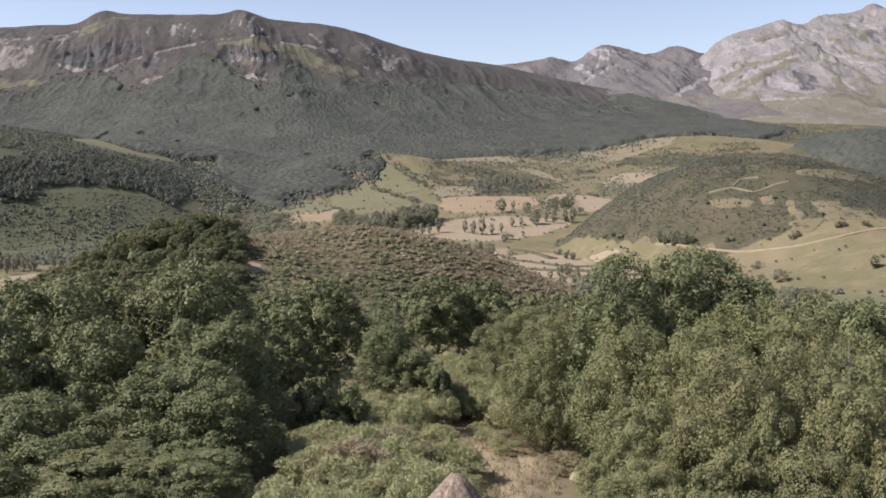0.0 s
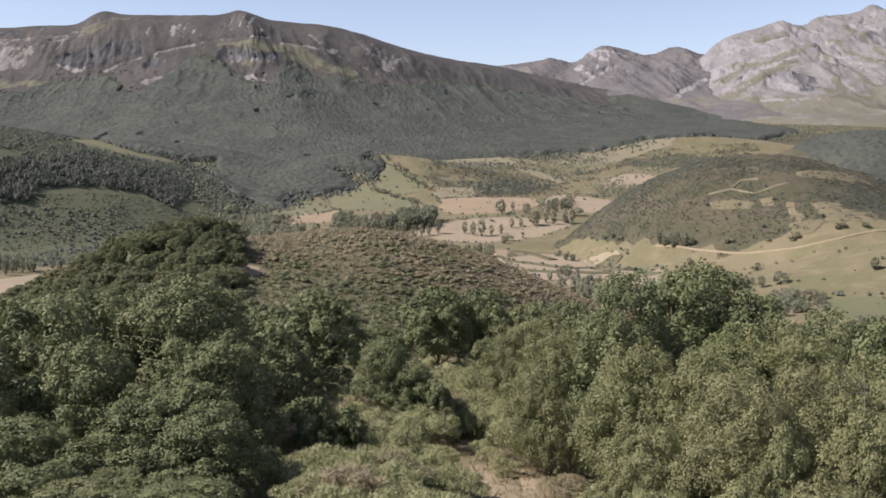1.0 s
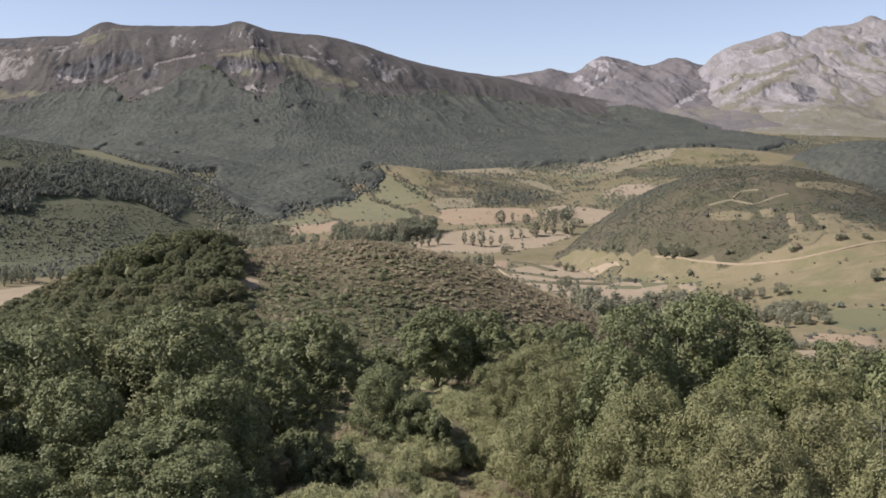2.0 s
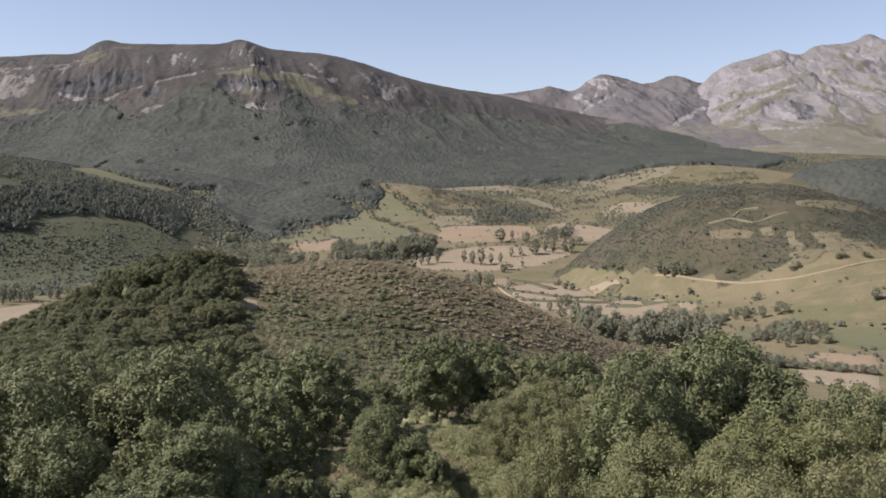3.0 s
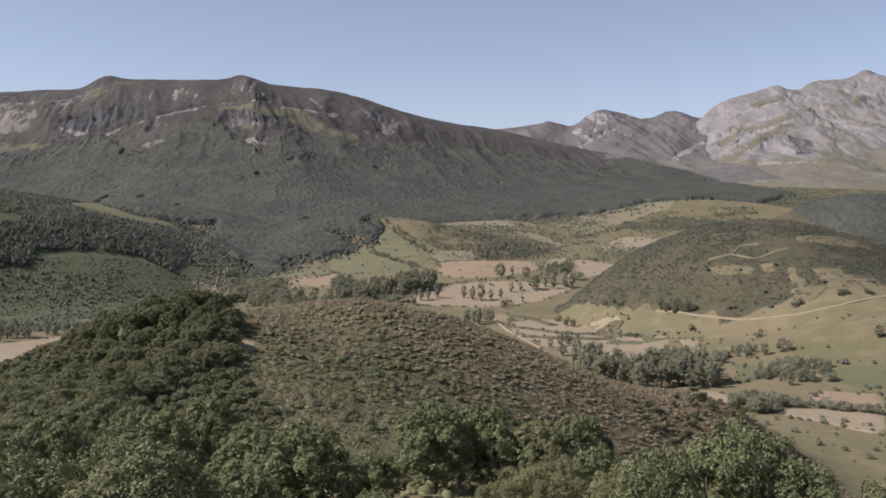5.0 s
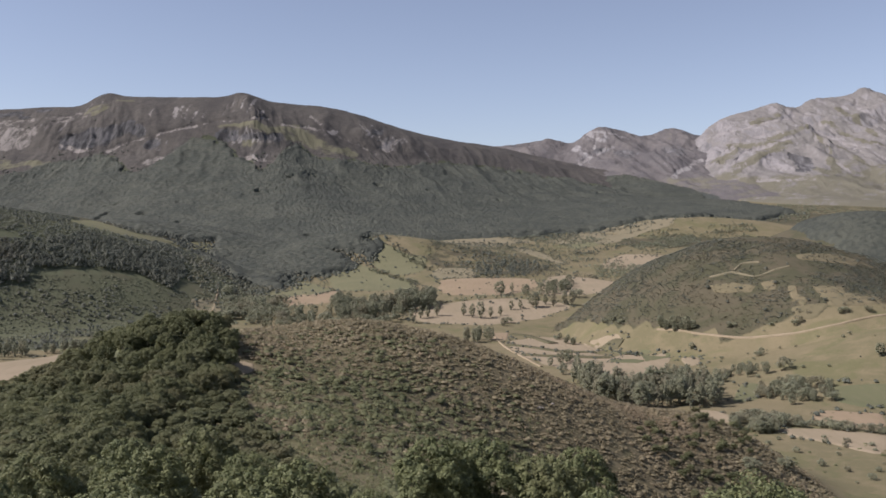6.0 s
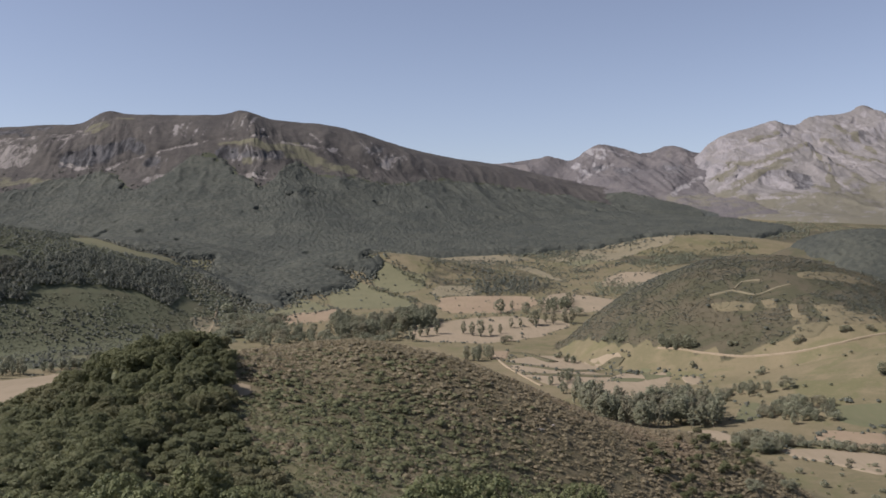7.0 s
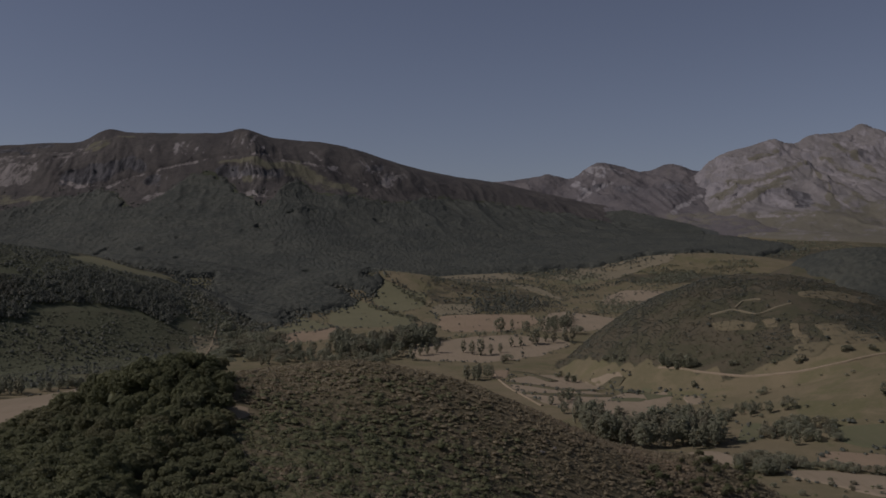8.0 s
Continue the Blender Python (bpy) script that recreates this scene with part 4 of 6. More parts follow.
def wood_frame(rng, c, stem, r, n, sides=6):
    """A trunk with limbs that reach into the clumps."""
    fork = np.array([rng.normal(0, 0.15), rng.normal(0, 0.15), stem])
    out = [limb([(0, 0, -0.6), (0.05, 0, stem * 0.4), fork, fork * 0.4 + c.mean(0) * 0.6], r * 1.3, r * 0.4, sides)]
    for i in rng.choice(len(c), min(n, len(c)), replace=False):
        mid = fork * 0.5 + c[i] * 0.5 + rng.normal(0, 0.12, 3) * np.linalg.norm(c[i] - fork)
        out.append(limb([fork * 0.85, mid, c[i]], r * 0.42, r * 0.10, max(4, sides - 1)))
    return out


def tree(name, label, rng, rx, high, stem, clumps, leaves, size, leaf_mat, low=-0.45, category="tree", limbs=9, bark=None, masses=0, puff=1.0, **kw):
    """A tree of that height with its base at the origin: a trunk with limbs, and a crown."""
    root = new(name)
    rz = (high - stem * 0.75) / 2
    c, r = boughs(rng, masses, rx, rz, high - rz * 1.02, low) if masses else crown_clumps(rng, clumps, rx, rz, high - rz * 1.06, low)
    wood = wood_frame(rng, c, stem, 0.022 * high + 0.03, limbs)
    trunk = sheet("trunk", *wood[0], bark or M_BARK, root)
    for v, f in wood[1:]:
        sheet("limb", v, f, bark or M_BARK, trunk)
    v, f = bough_leaves(rng, c, r * puff, leaves, size, clumps or 200, loose=0.75, lean=0.15, **kw) if masses else crown_leaves(rng, c, r * puff, leaves, size, **kw)
    sheet("crown", v, f, leaf_mat, root)
    root["high"], root["half"] = high, rx
    return tagged(root, label, category)


def stand(proto, x, y, high, turn, wide=1.0, sink=0.1, label="", group=""):
    """A copy of a plant, scaled to a height, on the ground."""
    k = high / proto["high"]
    m = Matrix.LocRotScale((x, y, float(land(x, y)) - sink), Euler((0, 0, turn)), (k * wide, k * wide, k))
    return tagged(copy_thing(proto, m), label, group=group)


def off_fields(xy):
    """Leaves out the places that stand on the mown strip."""
    return xy[~inside(MEADOW_STRIP, xy[:, 0], xy[:, 1])]


def scatter(rng, poly, n, gap):
    """Up to n places in a polygon, at least a gap apart."""
    p = np.array(poly, float)
    lo, hi = p.min(0), p.max(0)
    cells, out = {}, []
    for _ in range(12):
        q = rng.uniform(lo, hi, (n * 2, 2))
        for x, y in q[inside(poly, q[:, 0], q[:, 1])]:
            i, j = int(x // gap), int(y // gap)
            if all((x - a) ** 2 + (y - b) ** 2 > gap * gap for di in (-1, 0, 1) for dj in (-1, 0, 1) for a, b in cells.get((i + di, j + dj), ())):
                cells.setdefault((i, j), []).append((x, y))
                out.append((x, y))
                if len(out) >= n:
                    return np.array(out)
    return np.array(out)


def dome(n5=5):
    a, b = np.arange(n5) * 2 * np.pi / n5, (np.arange(n5) + 0.5) * 2 * np.pi / n5
    v = [(0, 0, 1)] + [(0.74 * math.cos(t), 0.74 * math.sin(t), 0.62) for t in a] + [(math.cos(t), math.sin(t), -0.25) for t in b]
    f = []
    for i in range(n5):
        j = (i + 1) % n5
        f += [(0, 1 + i, 1 + j), (1 + i, 1 + n5 + i, 1 + j), (1 + i, 1 + n5 + (i - 1) % n5, 1 + n5 + i)]
    return np.array(v, float), np.array(f)


DOME_V, DOME_F = dome()


def cores(rng, x, y, z, w, h, uneven=0.2):
    """Rounded, uneven crowns: centre heights z, half widths w, half heights h."""
    n, k = len(x), len(DOME_V)
    turn = rng.uniform(0, 6.28, n)
    c, s = np.cos(turn)[:, None], np.sin(turn)[:, None]
    v = np.stack([DOME_V[None, :, 0] * c - DOME_V[None, :, 1] * s, DOME_V[None, :, 0] * s + DOME_V[None, :, 1] * c, np.repeat(DOME_V[None, :, 2], n, 0)], 2)
    v = v * rng.uniform(1 - uneven, 1 + uneven, (n, k, 1)) * np.stack([w, w, h], 1)[:, None] + np.stack([x, y, z], 1)[:, None]
    f = DOME_F[None] + (np.arange(n) * k)[:, None, None]
    return v.reshape(-1, 3), f.reshape(-1, 3)


def crowns(x, y, cell, seed):
    """Rounded bumps on an uneven grid: 1 on a crown's top, falling to 0 between crowns."""
    best = np.full(np.shape(x), 9.0)
    ix, iy = np.floor(x / cell), np.floor(y / cell)
    for dx in (-1, 0, 1):
        for dy in (-1, 0, 1):
            jx, jy = ix + dx, iy + dy
            px = (jx + 0.1 + 0.8 * lattice(jx, jy, seed)) * cell
            py = (jy + 0.1 + 0.8 * lattice(jx, jy, seed + 1)) * cell
            best = np.minimum(best, np.hypot(x - px, y - py) / (cell * (0.62 + 0.4 * lattice(jx, jy, seed + 2))))
    return np.clip(1 - best ** 2, 0, 1)


def canopy(name, label, x, y, z, cover, seed, material, rise=5.0, category="forest", bumps=1.0):
    """A closed wood seen from afar: one sheet of rounded crowns over a grid of the ground, with ragged edges."""
    cover = cover + 0.4 * fbm(x, y, 18, 3, seed + 7)
    top = rise * smooth(cover, 0.0, 0.7) + smooth(cover, -0.1, 0.5) * bumps * (2.9 * crowns(x, y, 8.5, seed) + 1.2 * crowns(x, y, 5.2, seed + 4)) + 2.2 * fbm(x, y, 48, 3, seed + 9)
    z = z + np.where(cover > 0.02, top, -4.0)
    f = grid_faces(*x.shape)
    f = f[(cover.ravel()[f] > -0.05).any(1)]
    used, f = np.unique(f, return_inverse=True)
    v = np.stack([x, y, z], -1).reshape(-1, 3)[used]
    return tagged(sheet(name, v, f.reshape(-1, 4), material), label, category, kind="stuff")


def brush(name, label, rng, xy, wide, tall, leaves, size, material, category, lift=0.45, core=0.8, lobes=6, skew=1.4, clear=True, loose=0.55, **kw):
    """Many bushes or small crowns as one mesh: each a full core with lobes of leaf sprays round it."""
    xy = off_fields(xy) if clear else xy
    xy = xy[np.abs(xy[:, 0]) < 0.55 * xy[:, 1] + 20]
    n = len(xy)
    z = land(xy[:, 0], xy[:, 1])
    w = wide[0] + (wide[1] - wide[0]) * rng.uniform(0, 1, n) ** skew
    h = rng.uniform(*tall, n) * (0.45 + 0.55 * w / wide[1])
    lobe = unit(n * lobes, rng).reshape(n, lobes, 3)
    lobe[..., 2] = np.abs(lobe[..., 2]) - 0.15
    i = np.repeat(np.arange(n), leaves)
    d = unit(len(i), rng)
    d[:, 2] = np.where(d[:, 2] < -0.3, -d[:, 2], d[:, 2])
    o = lobe[i, rng.integers(0, lobes, len(i))] * 0.6 + d * rng.uniform(0.36, 0.52, (len(i), 1))
    pos = np.stack([xy[i, 0] + o[:, 0] * w[i], xy[i, 1] + o[:, 1] * w[i], z[i] + h[i] * (lift + (1 - lift) * o[:, 2])], 1)
    v, f = leaf_quads(pos, d, size * w[i] / wide[1], rng, tri=True, loose=loose, **kw)
    if not core:
        return tagged(sheet(name, v, f, material, None, False), label, category, kind="stuff")
    cv, cf = cores(rng, xy[:, 0], xy[:, 1], z + h * lift * 0.9, w * core, h * (1 - lift) * core * 1.05)
    v, f = np.concatenate([v, cv]), np.concatenate([f, cf + len(v)])
    return tagged(sheet(name, v, f, material), label, category, kind="stuff")


# ---- the forest on the mountain ----
def within(poly, x, y, soft):
    """About 1 well inside a polygon, 0 on its wandering outline, below 0 outside."""
    dx, dy = 40 * fbm(x, y, 55, 4, 33), 40 * fbm(x, y, 55, 4, 39)
    x, y = x + dx, y + dy
    d = np.full(np.shape(x), 1e9)
    for (ax, ay), (bx, by) in zip(poly, poly[1:] + poly[:1]):
        ex, ey = bx - ax, by - ay
        k = np.clip(((x - ax) * ex + (y - ay) * ey) / (ex * ex + ey * ey), 0, 1)
        d = np.minimum(d, np.hypot(x - ax - k * ex, y - ay - k * ey))
    return np.clip(np.where(inside(poly, x, y), d, -d) / soft, -1, 1)


def forest():
    u, t = np.meshgrid(np.linspace(0.10, 1.0, 800), np.linspace(0.012, 0.74, 220), indexing="ij")
    x, y, z = MASSIF.at(u, t)
    cover = np.clip((treeline(x) - z + 18 * fbm(x, z, 90, 4, 71) + 14 * fbm(x, z, 22, 3, 72)) / 26, -1, 1)
    cover = np.minimum(cover, np.clip((0.66 - fbm(x, y, 60, 3, 81)) * 8, -1, 1))
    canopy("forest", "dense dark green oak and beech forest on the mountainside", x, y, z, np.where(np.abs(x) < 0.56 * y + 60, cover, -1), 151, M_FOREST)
    u, t = np.meshgrid(np.linspace(0.0, 0.62, 190), np.linspace(0.015, 0.5, 110), indexing="ij")
    x, y, z = FAR_PEAKS.at(u, t)
    cover = np.clip((spline(x, FAR_TREELINE) - z + 14 * fbm(x, z, 60, 4, 73)) / 14, -1, 1)
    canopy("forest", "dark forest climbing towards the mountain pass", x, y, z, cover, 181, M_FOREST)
    apron = [(-138, 1890), (-128, 1790), (-122, 1690), (-200, 1760), (-176, 1668), (-186, 1590), (-246, 1570), (-250, 1470), (-330, 1480), (-400, 1600), (-520, 1690), (-470, 1760), (-560, 1830), (-700, 1920), (-700, 2030), (-300, 1960)]
    x, y = np.meshgrid(np.arange(-740, -110, 3.8), np.arange(1440, 2050, 3.8), indexing="ij")
    cover = np.minimum(within(apron, x, y, 30), -within(MEADOW_STRIP, x, y, 8))
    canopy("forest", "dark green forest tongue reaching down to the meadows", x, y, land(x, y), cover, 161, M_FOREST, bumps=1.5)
    edge = [(-60, 2150), (60, 2160), (190, 2110), (330, 2180), (560, 2250), (860, 2400), (1000, 2560), (900, 2640), (500, 2420), (200, 2260), (-60, 2240)]
    x, y = np.meshgrid(np.arange(-100, 1050, 4.4), np.arange(2060, 2680, 4.4), indexing="ij")
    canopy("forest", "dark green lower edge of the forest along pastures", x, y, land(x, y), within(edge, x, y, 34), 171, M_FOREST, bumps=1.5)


forest()
# single crowns that stand out of the canopy
_n = 5200
_mu, _mt = R.uniform(0.12, 1.0, _n), R.uniform(0.03, 0.60, _n)
_x, _y, _z = MASSIF.at(_mu, _mt)
_ok = (_z < treeline(_x) - 8) & (np.abs(_x) < 0.55 * _y) & (fbm(_x, _y, 130, 3, 87) > -0.05)
_x2 = scatter(R, [(-150, 1850), (-134, 1730), (-200, 1760), (-200, 1640), (-260, 1560), (-260, 1480), (-330, 1490), (-400, 1610), (-520, 1700), (-480, 1770), (-600, 1860), (-300, 1950)], 1300, 6)
_x, _y, _z = np.append(_x[_ok], _x2[:, 0]), np.append(_y[_ok], _x2[:, 1]), np.append(_z[_ok], land(_x2[:, 0], _x2[:, 1]))
_mu, _mt = R.uniform(0.12, 0.95, 9000), R.uniform(0.4, 0.9, 9000)
_x3, _y3, _z3 = MASSIF.at(_mu, _mt)
_over = _z3 - treeline(_x3)
_ok = (_over > -12) & (R.uniform(0, 1, 9000) < 0.55 * np.exp(-np.clip(_over, 0, 99) / 24)) & (fbm(_x3, _z3, 50, 3, 89) > -0.1) & (np.abs(_x3) < 0.56 * _y3)
_x, _y, _z = np.append(_x, _x3[_ok]), np.append(_y, _y3[_ok]), np.append(_z, _z3[_ok] - 4.5)
_h = R.uniform(1.4, 3.4, len(_x))
_v, _f = cores(R, _x, _y, _z + 5.5, R.uniform(2.2, 4.4, len(_x)), _h, 0.15)
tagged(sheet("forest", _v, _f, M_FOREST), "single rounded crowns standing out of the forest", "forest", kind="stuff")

# ---- woods and scrub of the middle distance ----
_xy = scatter(R, LEFT_WOOD, 1500, 3.8)
brush("oak_wood", "dark green oak wood on a hill crest with haze-blue leaves", R, _xy, (2.2, 6.0), (6, 13), 70, 1.7, M_WOOD, "wood", lobes=10, core=0.55, loose=0.4)
_xy = scatter(R, LEFT_SLOPE, 9000, 2.1)
_n = fbm(_xy[:, 0], _xy[:, 1], 70, 4, 105)
_xy = _xy[(_n > -0.38) & (R.uniform(0, 1, len(_xy)) < 0.35 + 0.9 * smooth(_n, -0.3, 0.15))]
brush("hillside_scrub", "grey-green scrub and small trees on a slope", R, _xy, (0.7, 3.0), (0.5, 2.0), 7, 1.25, M_HILLSIDE, "scrub", skew=2.6, core=0.7, loose=0.6)
_xy = scatter(R, LEFT_SLOPE, 1300, 4.2)
_n = fbm(_xy[:, 0], _xy[:, 1], 60, 3, 107) + 0.5 * smooth(_xy[:, 1], 1000, 900)
_xy = _xy[_n > 0.12]
brush("hillside_scrub", "small dark green oaks scattered on a slope", R, _xy, (1.2, 4.4), (2, 7), 40, 1.4, M_WOOD, "scrub", skew=1.9, lobes=9, core=0.65)
_xy = scatter(R, [(-620, 1700), (-240, 1761), (-230, 1432), (-309, 1316), (-376, 1352), (-400, 1440), (-560, 1470)], 1500, 5.5)
brush("hillside_scrub", "dark green scrub below the forest", R, _xy, (1.6, 4.8), (2, 7), 12, 2.0, M_WOOD, "scrub")
_xy = scatter(R, [(21, 1775), (141, 1830), (208, 1688), (136, 1582), (68, 1598), (20, 1707)], 180, 6.5)
brush("hillside_scrub", "dark oak scrub on a low rise", R, _xy, (2.0, 4.6), (3, 7), 14, 2.0, M_WOOD, "scrub")
_x, _y = np.meshgrid(np.arange(610, 1130, 4.2), np.arange(1440, 1990, 4.2), indexing="ij")
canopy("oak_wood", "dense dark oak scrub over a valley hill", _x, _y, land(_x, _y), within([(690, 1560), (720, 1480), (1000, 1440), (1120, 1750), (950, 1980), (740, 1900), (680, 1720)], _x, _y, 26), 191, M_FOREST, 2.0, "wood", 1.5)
_xy = scatter(R, LEFT_TOP, 3000, 4.2)
brush("oak_wood", "olive green oak scrub over a rounded hilltop", R, _xy, (1.8, 5.0), (2, 6), 30, 1.8, M_WOOD, "wood", lobes=9, core=0.6, loose=0.4)
_q = R.uniform((120, 780), (640, 1250), (30000, 2))
_n = fbm(_q[:, 0], _q[:, 1], 70, 4, 91)
_q = _q[(R.uniform(0, 1, len(_q)) < scrub_cover(_q[:, 0], _q[:, 1]) * smooth(_n, -0.45, 0.15)) & (np.hypot((_q[:, 0] - 372) / 245, (_q[:, 1] - 1035) / 264) < 1)]
_g = fbm(_q[:, 0], _q[:, 1], 80, 4, 93) + R.normal(0, 0.15, len(_q)) > 0.0
brush("heath_shrubs", "brown heath shrubs on a rounded hill", R, _q[~_g], (0.8, 2.6), (0.4, 1.3), 8, 1.3, M_HILL_HEATH, "shrubs", skew=1.6, core=0)
brush("oak_scrub", "dark olive scrub on a rounded hill", R, _q[_g], (0.8, 3.2), (0.5, 1.9), 9, 1.5, M_WOOD, "shrubs", skew=1.6, core=0)

_q = R.uniform((150, 790), (600, 1120), (15000, 2))
_q = _q[(scrub_cover(_q[:, 0], _q[:, 1]) > 0.6) & (fbm(_q[:, 0], _q[:, 1], 48, 4, 127) + 0.25 * fbm(_q[:, 0], _q[:, 1], 12, 2, 129) > -0.06)]
brush("oak_scrub", "dark green scrub thickets on a rounded hill", R, _q, (0.8, 2.5), (0.6, 1.9), 13, 1.3, M_WOOD, "shrubs", skew=1.5, core=0)
_q = R.uniform((170, 790), (560, 1100), (90, 2))
_q = np.concatenate([_q[scrub_cover(_q[:, 0], _q[:, 1]) > 0.6], [(276, 1030), (282, 1034), (290, 1040), (345, 1050), (352, 1054), (400, 1060), (385, 1058)]])
brush("oak_scrub", "single dark oak bushes on a rounded hill", R, _q, (1.6, 3.6), (2.5, 5.0), 60, 1.1, M_WOOD, "shrubs", skew=1.5, core=0.6)

# ---- the spur: heath, broom and the oak wood on its knob ----
KG = np.random.default_rng(41)


def wood_oaks(poly, n, gap, heights, wide, label, group, protos):
    """Single oaks of a closed wood, each a copy of one of the protos."""
    spots_ = scatter(KG, poly, n, gap)
    for k, (x, y) in enumerate(spots_[np.abs(spots_[:, 0]) < 0.53 * spots_[:, 1] + 8]):
        stand(protos[k % len(protos)], x, y, KG.uniform(*heights), KG.uniform(0, 6.28), KG.uniform(*wide), 0.3, label, group)


KNOB_OAKS = [tree("oak", "dense dark green oak in a closed wood", KG, 3.9, 8.0, 0.3, 230, 15000, 0.27, M_KNOB, low=-0.6, limbs=0, masses=m, tri=True) for m in (13, 17, 22)]
LOW_OAK = tree("oak_bush", "low bushy green oak at the edge of a wood", KG, 3.6, 8.0, 0.3, 180, 10000, 0.36, M_SCRUB, low=-0.6, category="bush", limbs=0, masses=15, tri=True)
for _k, _o in enumerate((*KNOB_OAKS, LOW_OAK)):
    _o.location = (-96 + 8 * _k, 262 + 5 * _k, float(land(-96 + 8 * _k, 262 + 5 * _k)) - 0.2)
wood_oaks(KNOB_WOOD, 330, 5.0, (5.4, 8.4), (1.0, 1.4), "", "oak wood on the knob", KNOB_OAKS)
wood_oaks(LOW_OAKS, 130, 3.2, (2.2, 4.4), (1.0, 1.4), "", "low oaks below the knob", [LOW_OAK])
wood_oaks([(72, 350), (90, 374), (112, 404), (134, 402), (124, 372), (108, 340), (92, 312), (80, 318)], 54, 4.2, (2.0, 3.8), (0.9, 1.4), "", "oak bushes on the flank of the spur", [LOW_OAK])
_xy = scatter(R, KNOB_WOOD, 900, 3.2)
brush("undergrowth", "dark undergrowth in the oak wood on the spur", R, _xy, (1.0, 2.4), (1.0, 3.0), 24, 0.8, M_KNOB, "undergrowth", loose=0.5, core=0.6, skew=1.0)
_q = R.uniform((-98, 84), (160, 400), (54000, 2))
_d = spur(_q[:, 0], _q[:, 1]) - valley(_q[:, 0], _q[:, 1])
_open = smooth(fbm(_q[:, 0], _q[:, 1], 26, 4, 95), -0.48, -0.10)
_keep = (_d > 1) & ~inside(KNOB_WOOD, _q[:, 0], _q[:, 1]) & ~inside(LOW_OAKS, _q[:, 0], _q[:, 1]) & (R.uniform(0, 1, len(_q)) < 0.62 + 0.38 * _open) & (np.hypot(_q[:, 0] + 60, (_q[:, 1] - 286) * 0.6) > 3.6)
_keep &= _q[:, 0] < 0.5 * _q[:, 1] + 14
_q = _q[_keep]
_green = 1.05 - np.minimum(np.hypot((_q[:, 0] + 22) / 60, (_q[:, 1] - 268) / 62), np.hypot((_q[:, 0] + 24) / 34, (_q[:, 1] - 180) / 80)) + 0.7 * fbm(_q[:, 0], _q[:, 1], 34, 4, 97) + R.normal(0, 0.25, len(_q)) > 0.18
_clump = fbm(_q[:, 0], _q[:, 1], 12, 3, 99)
_dry = straw_strip(_q[:, 0], _q[:, 1])
_big = (R.uniform(0, 1, len(_q)) < 0.26 + 0.5 * smooth(_clump, -0.2, 0.4)) & (R.uniform(0.1, 0.9, len(_q)) > _dry)
_far = _q[:, 1] > 190
for _a, _size, _n in ((_far, 0.72, 10), (~_far, 0.5, 11)):
    brush("heath_shrubs", "low brown heather carpet over the spur", R, _q[~_green & ~_big & _a], (0.4, 1.2), (0.4, 1.0), _n, _size, M_HEATH, "shrubs", skew=1.0, core=0, lift=0.3)
    brush("oak_scrub", "low olive green scrub carpet over the spur", R, _q[_green & ~_big & _a], (0.4, 1.2), (0.4, 1.0), _n, _size, M_SCRUB, "shrubs", skew=1.0, core=0, lift=0.3)
brush("heath_shrubs", "brown heather and broom bushes over the spur", R, _q[~_green & _big], (0.5, 2.2), (0.6, 1.7), 18, 0.66, M_HEATH, "shrubs", skew=1.6, core=0.55, lobes=7)
brush("oak_scrub", "green oak scrub bushes over the spur", R, _q[_green & _big], (0.5, 2.4), (0.6, 1.8), 32, 0.54, M_SCRUB, "shrubs", skew=1.5, core=0.6, lobes=7)
_q = _q[(_q[:, 1] < 300) & (_q[:, 0] > -50) & (_q[:, 0] < 90)]
_q = _q[R.choice(len(_q), 210, replace=False)]
brush("oak_scrub", "single dark green oak bushes among heather", R, _q, (1.2, 2.8), (1.6, 3.4), 150, 0.46, M_KNOB, "shrubs", skew=1.8, core=0.6, lobes=10)

# scrub woods of the upper valley
for _p, _c in (([(407, 2086), (492, 2159), (607, 2154), (555, 2024), (454, 1993)], 420), ([(257, 1569), (295, 1713), (379, 1725), (341, 1582)], 160),
               ([(153, 2079), (245, 2190), (307, 2171), (226, 2040)], 130), ([(837, 2430), (1069, 2885), (1158, 2798), (960, 2400)], 500), ([(20, 2130), (60, 2190), (170, 2160), (147, 2110)], 90),
               ([(204, 2076), (304, 2145), (384, 2077), (291, 1971), (205, 1965)], 240), ([(392, 1987), (589, 2122), (577, 2032), (433, 1899)], 260), ([(598, 2155), (747, 2202), (741, 2145), (613, 2113)], 240)):
    _xy = scatter(R, _p, _c, 6.0)
    _xy = _xy[fbm(_xy[:, 0], _xy[:, 1], 50, 3, 119) > -0.3]
    brush("hillside_scrub", "dark green scrub wood in the upper valley", R, _xy, (1.6, 4.6), (2, 6), 10, 2.0, M_HILLSIDE, "scrub")

_xy = scatter(R, [(900, 2320), (1350, 2420), (1650, 2800), (1300, 2900), (1050, 2700)], 900, 9.0)
_xy = _xy[fbm(_xy[:, 0], _xy[:, 1], 110, 3, 121) > -0.1]
brush("hillside_scrub", "far dark bushes speckling dry slopes", R, _xy, (1.6, 5.0), (2, 5), 8, 2.4, M_HILLSIDE, "scrub")

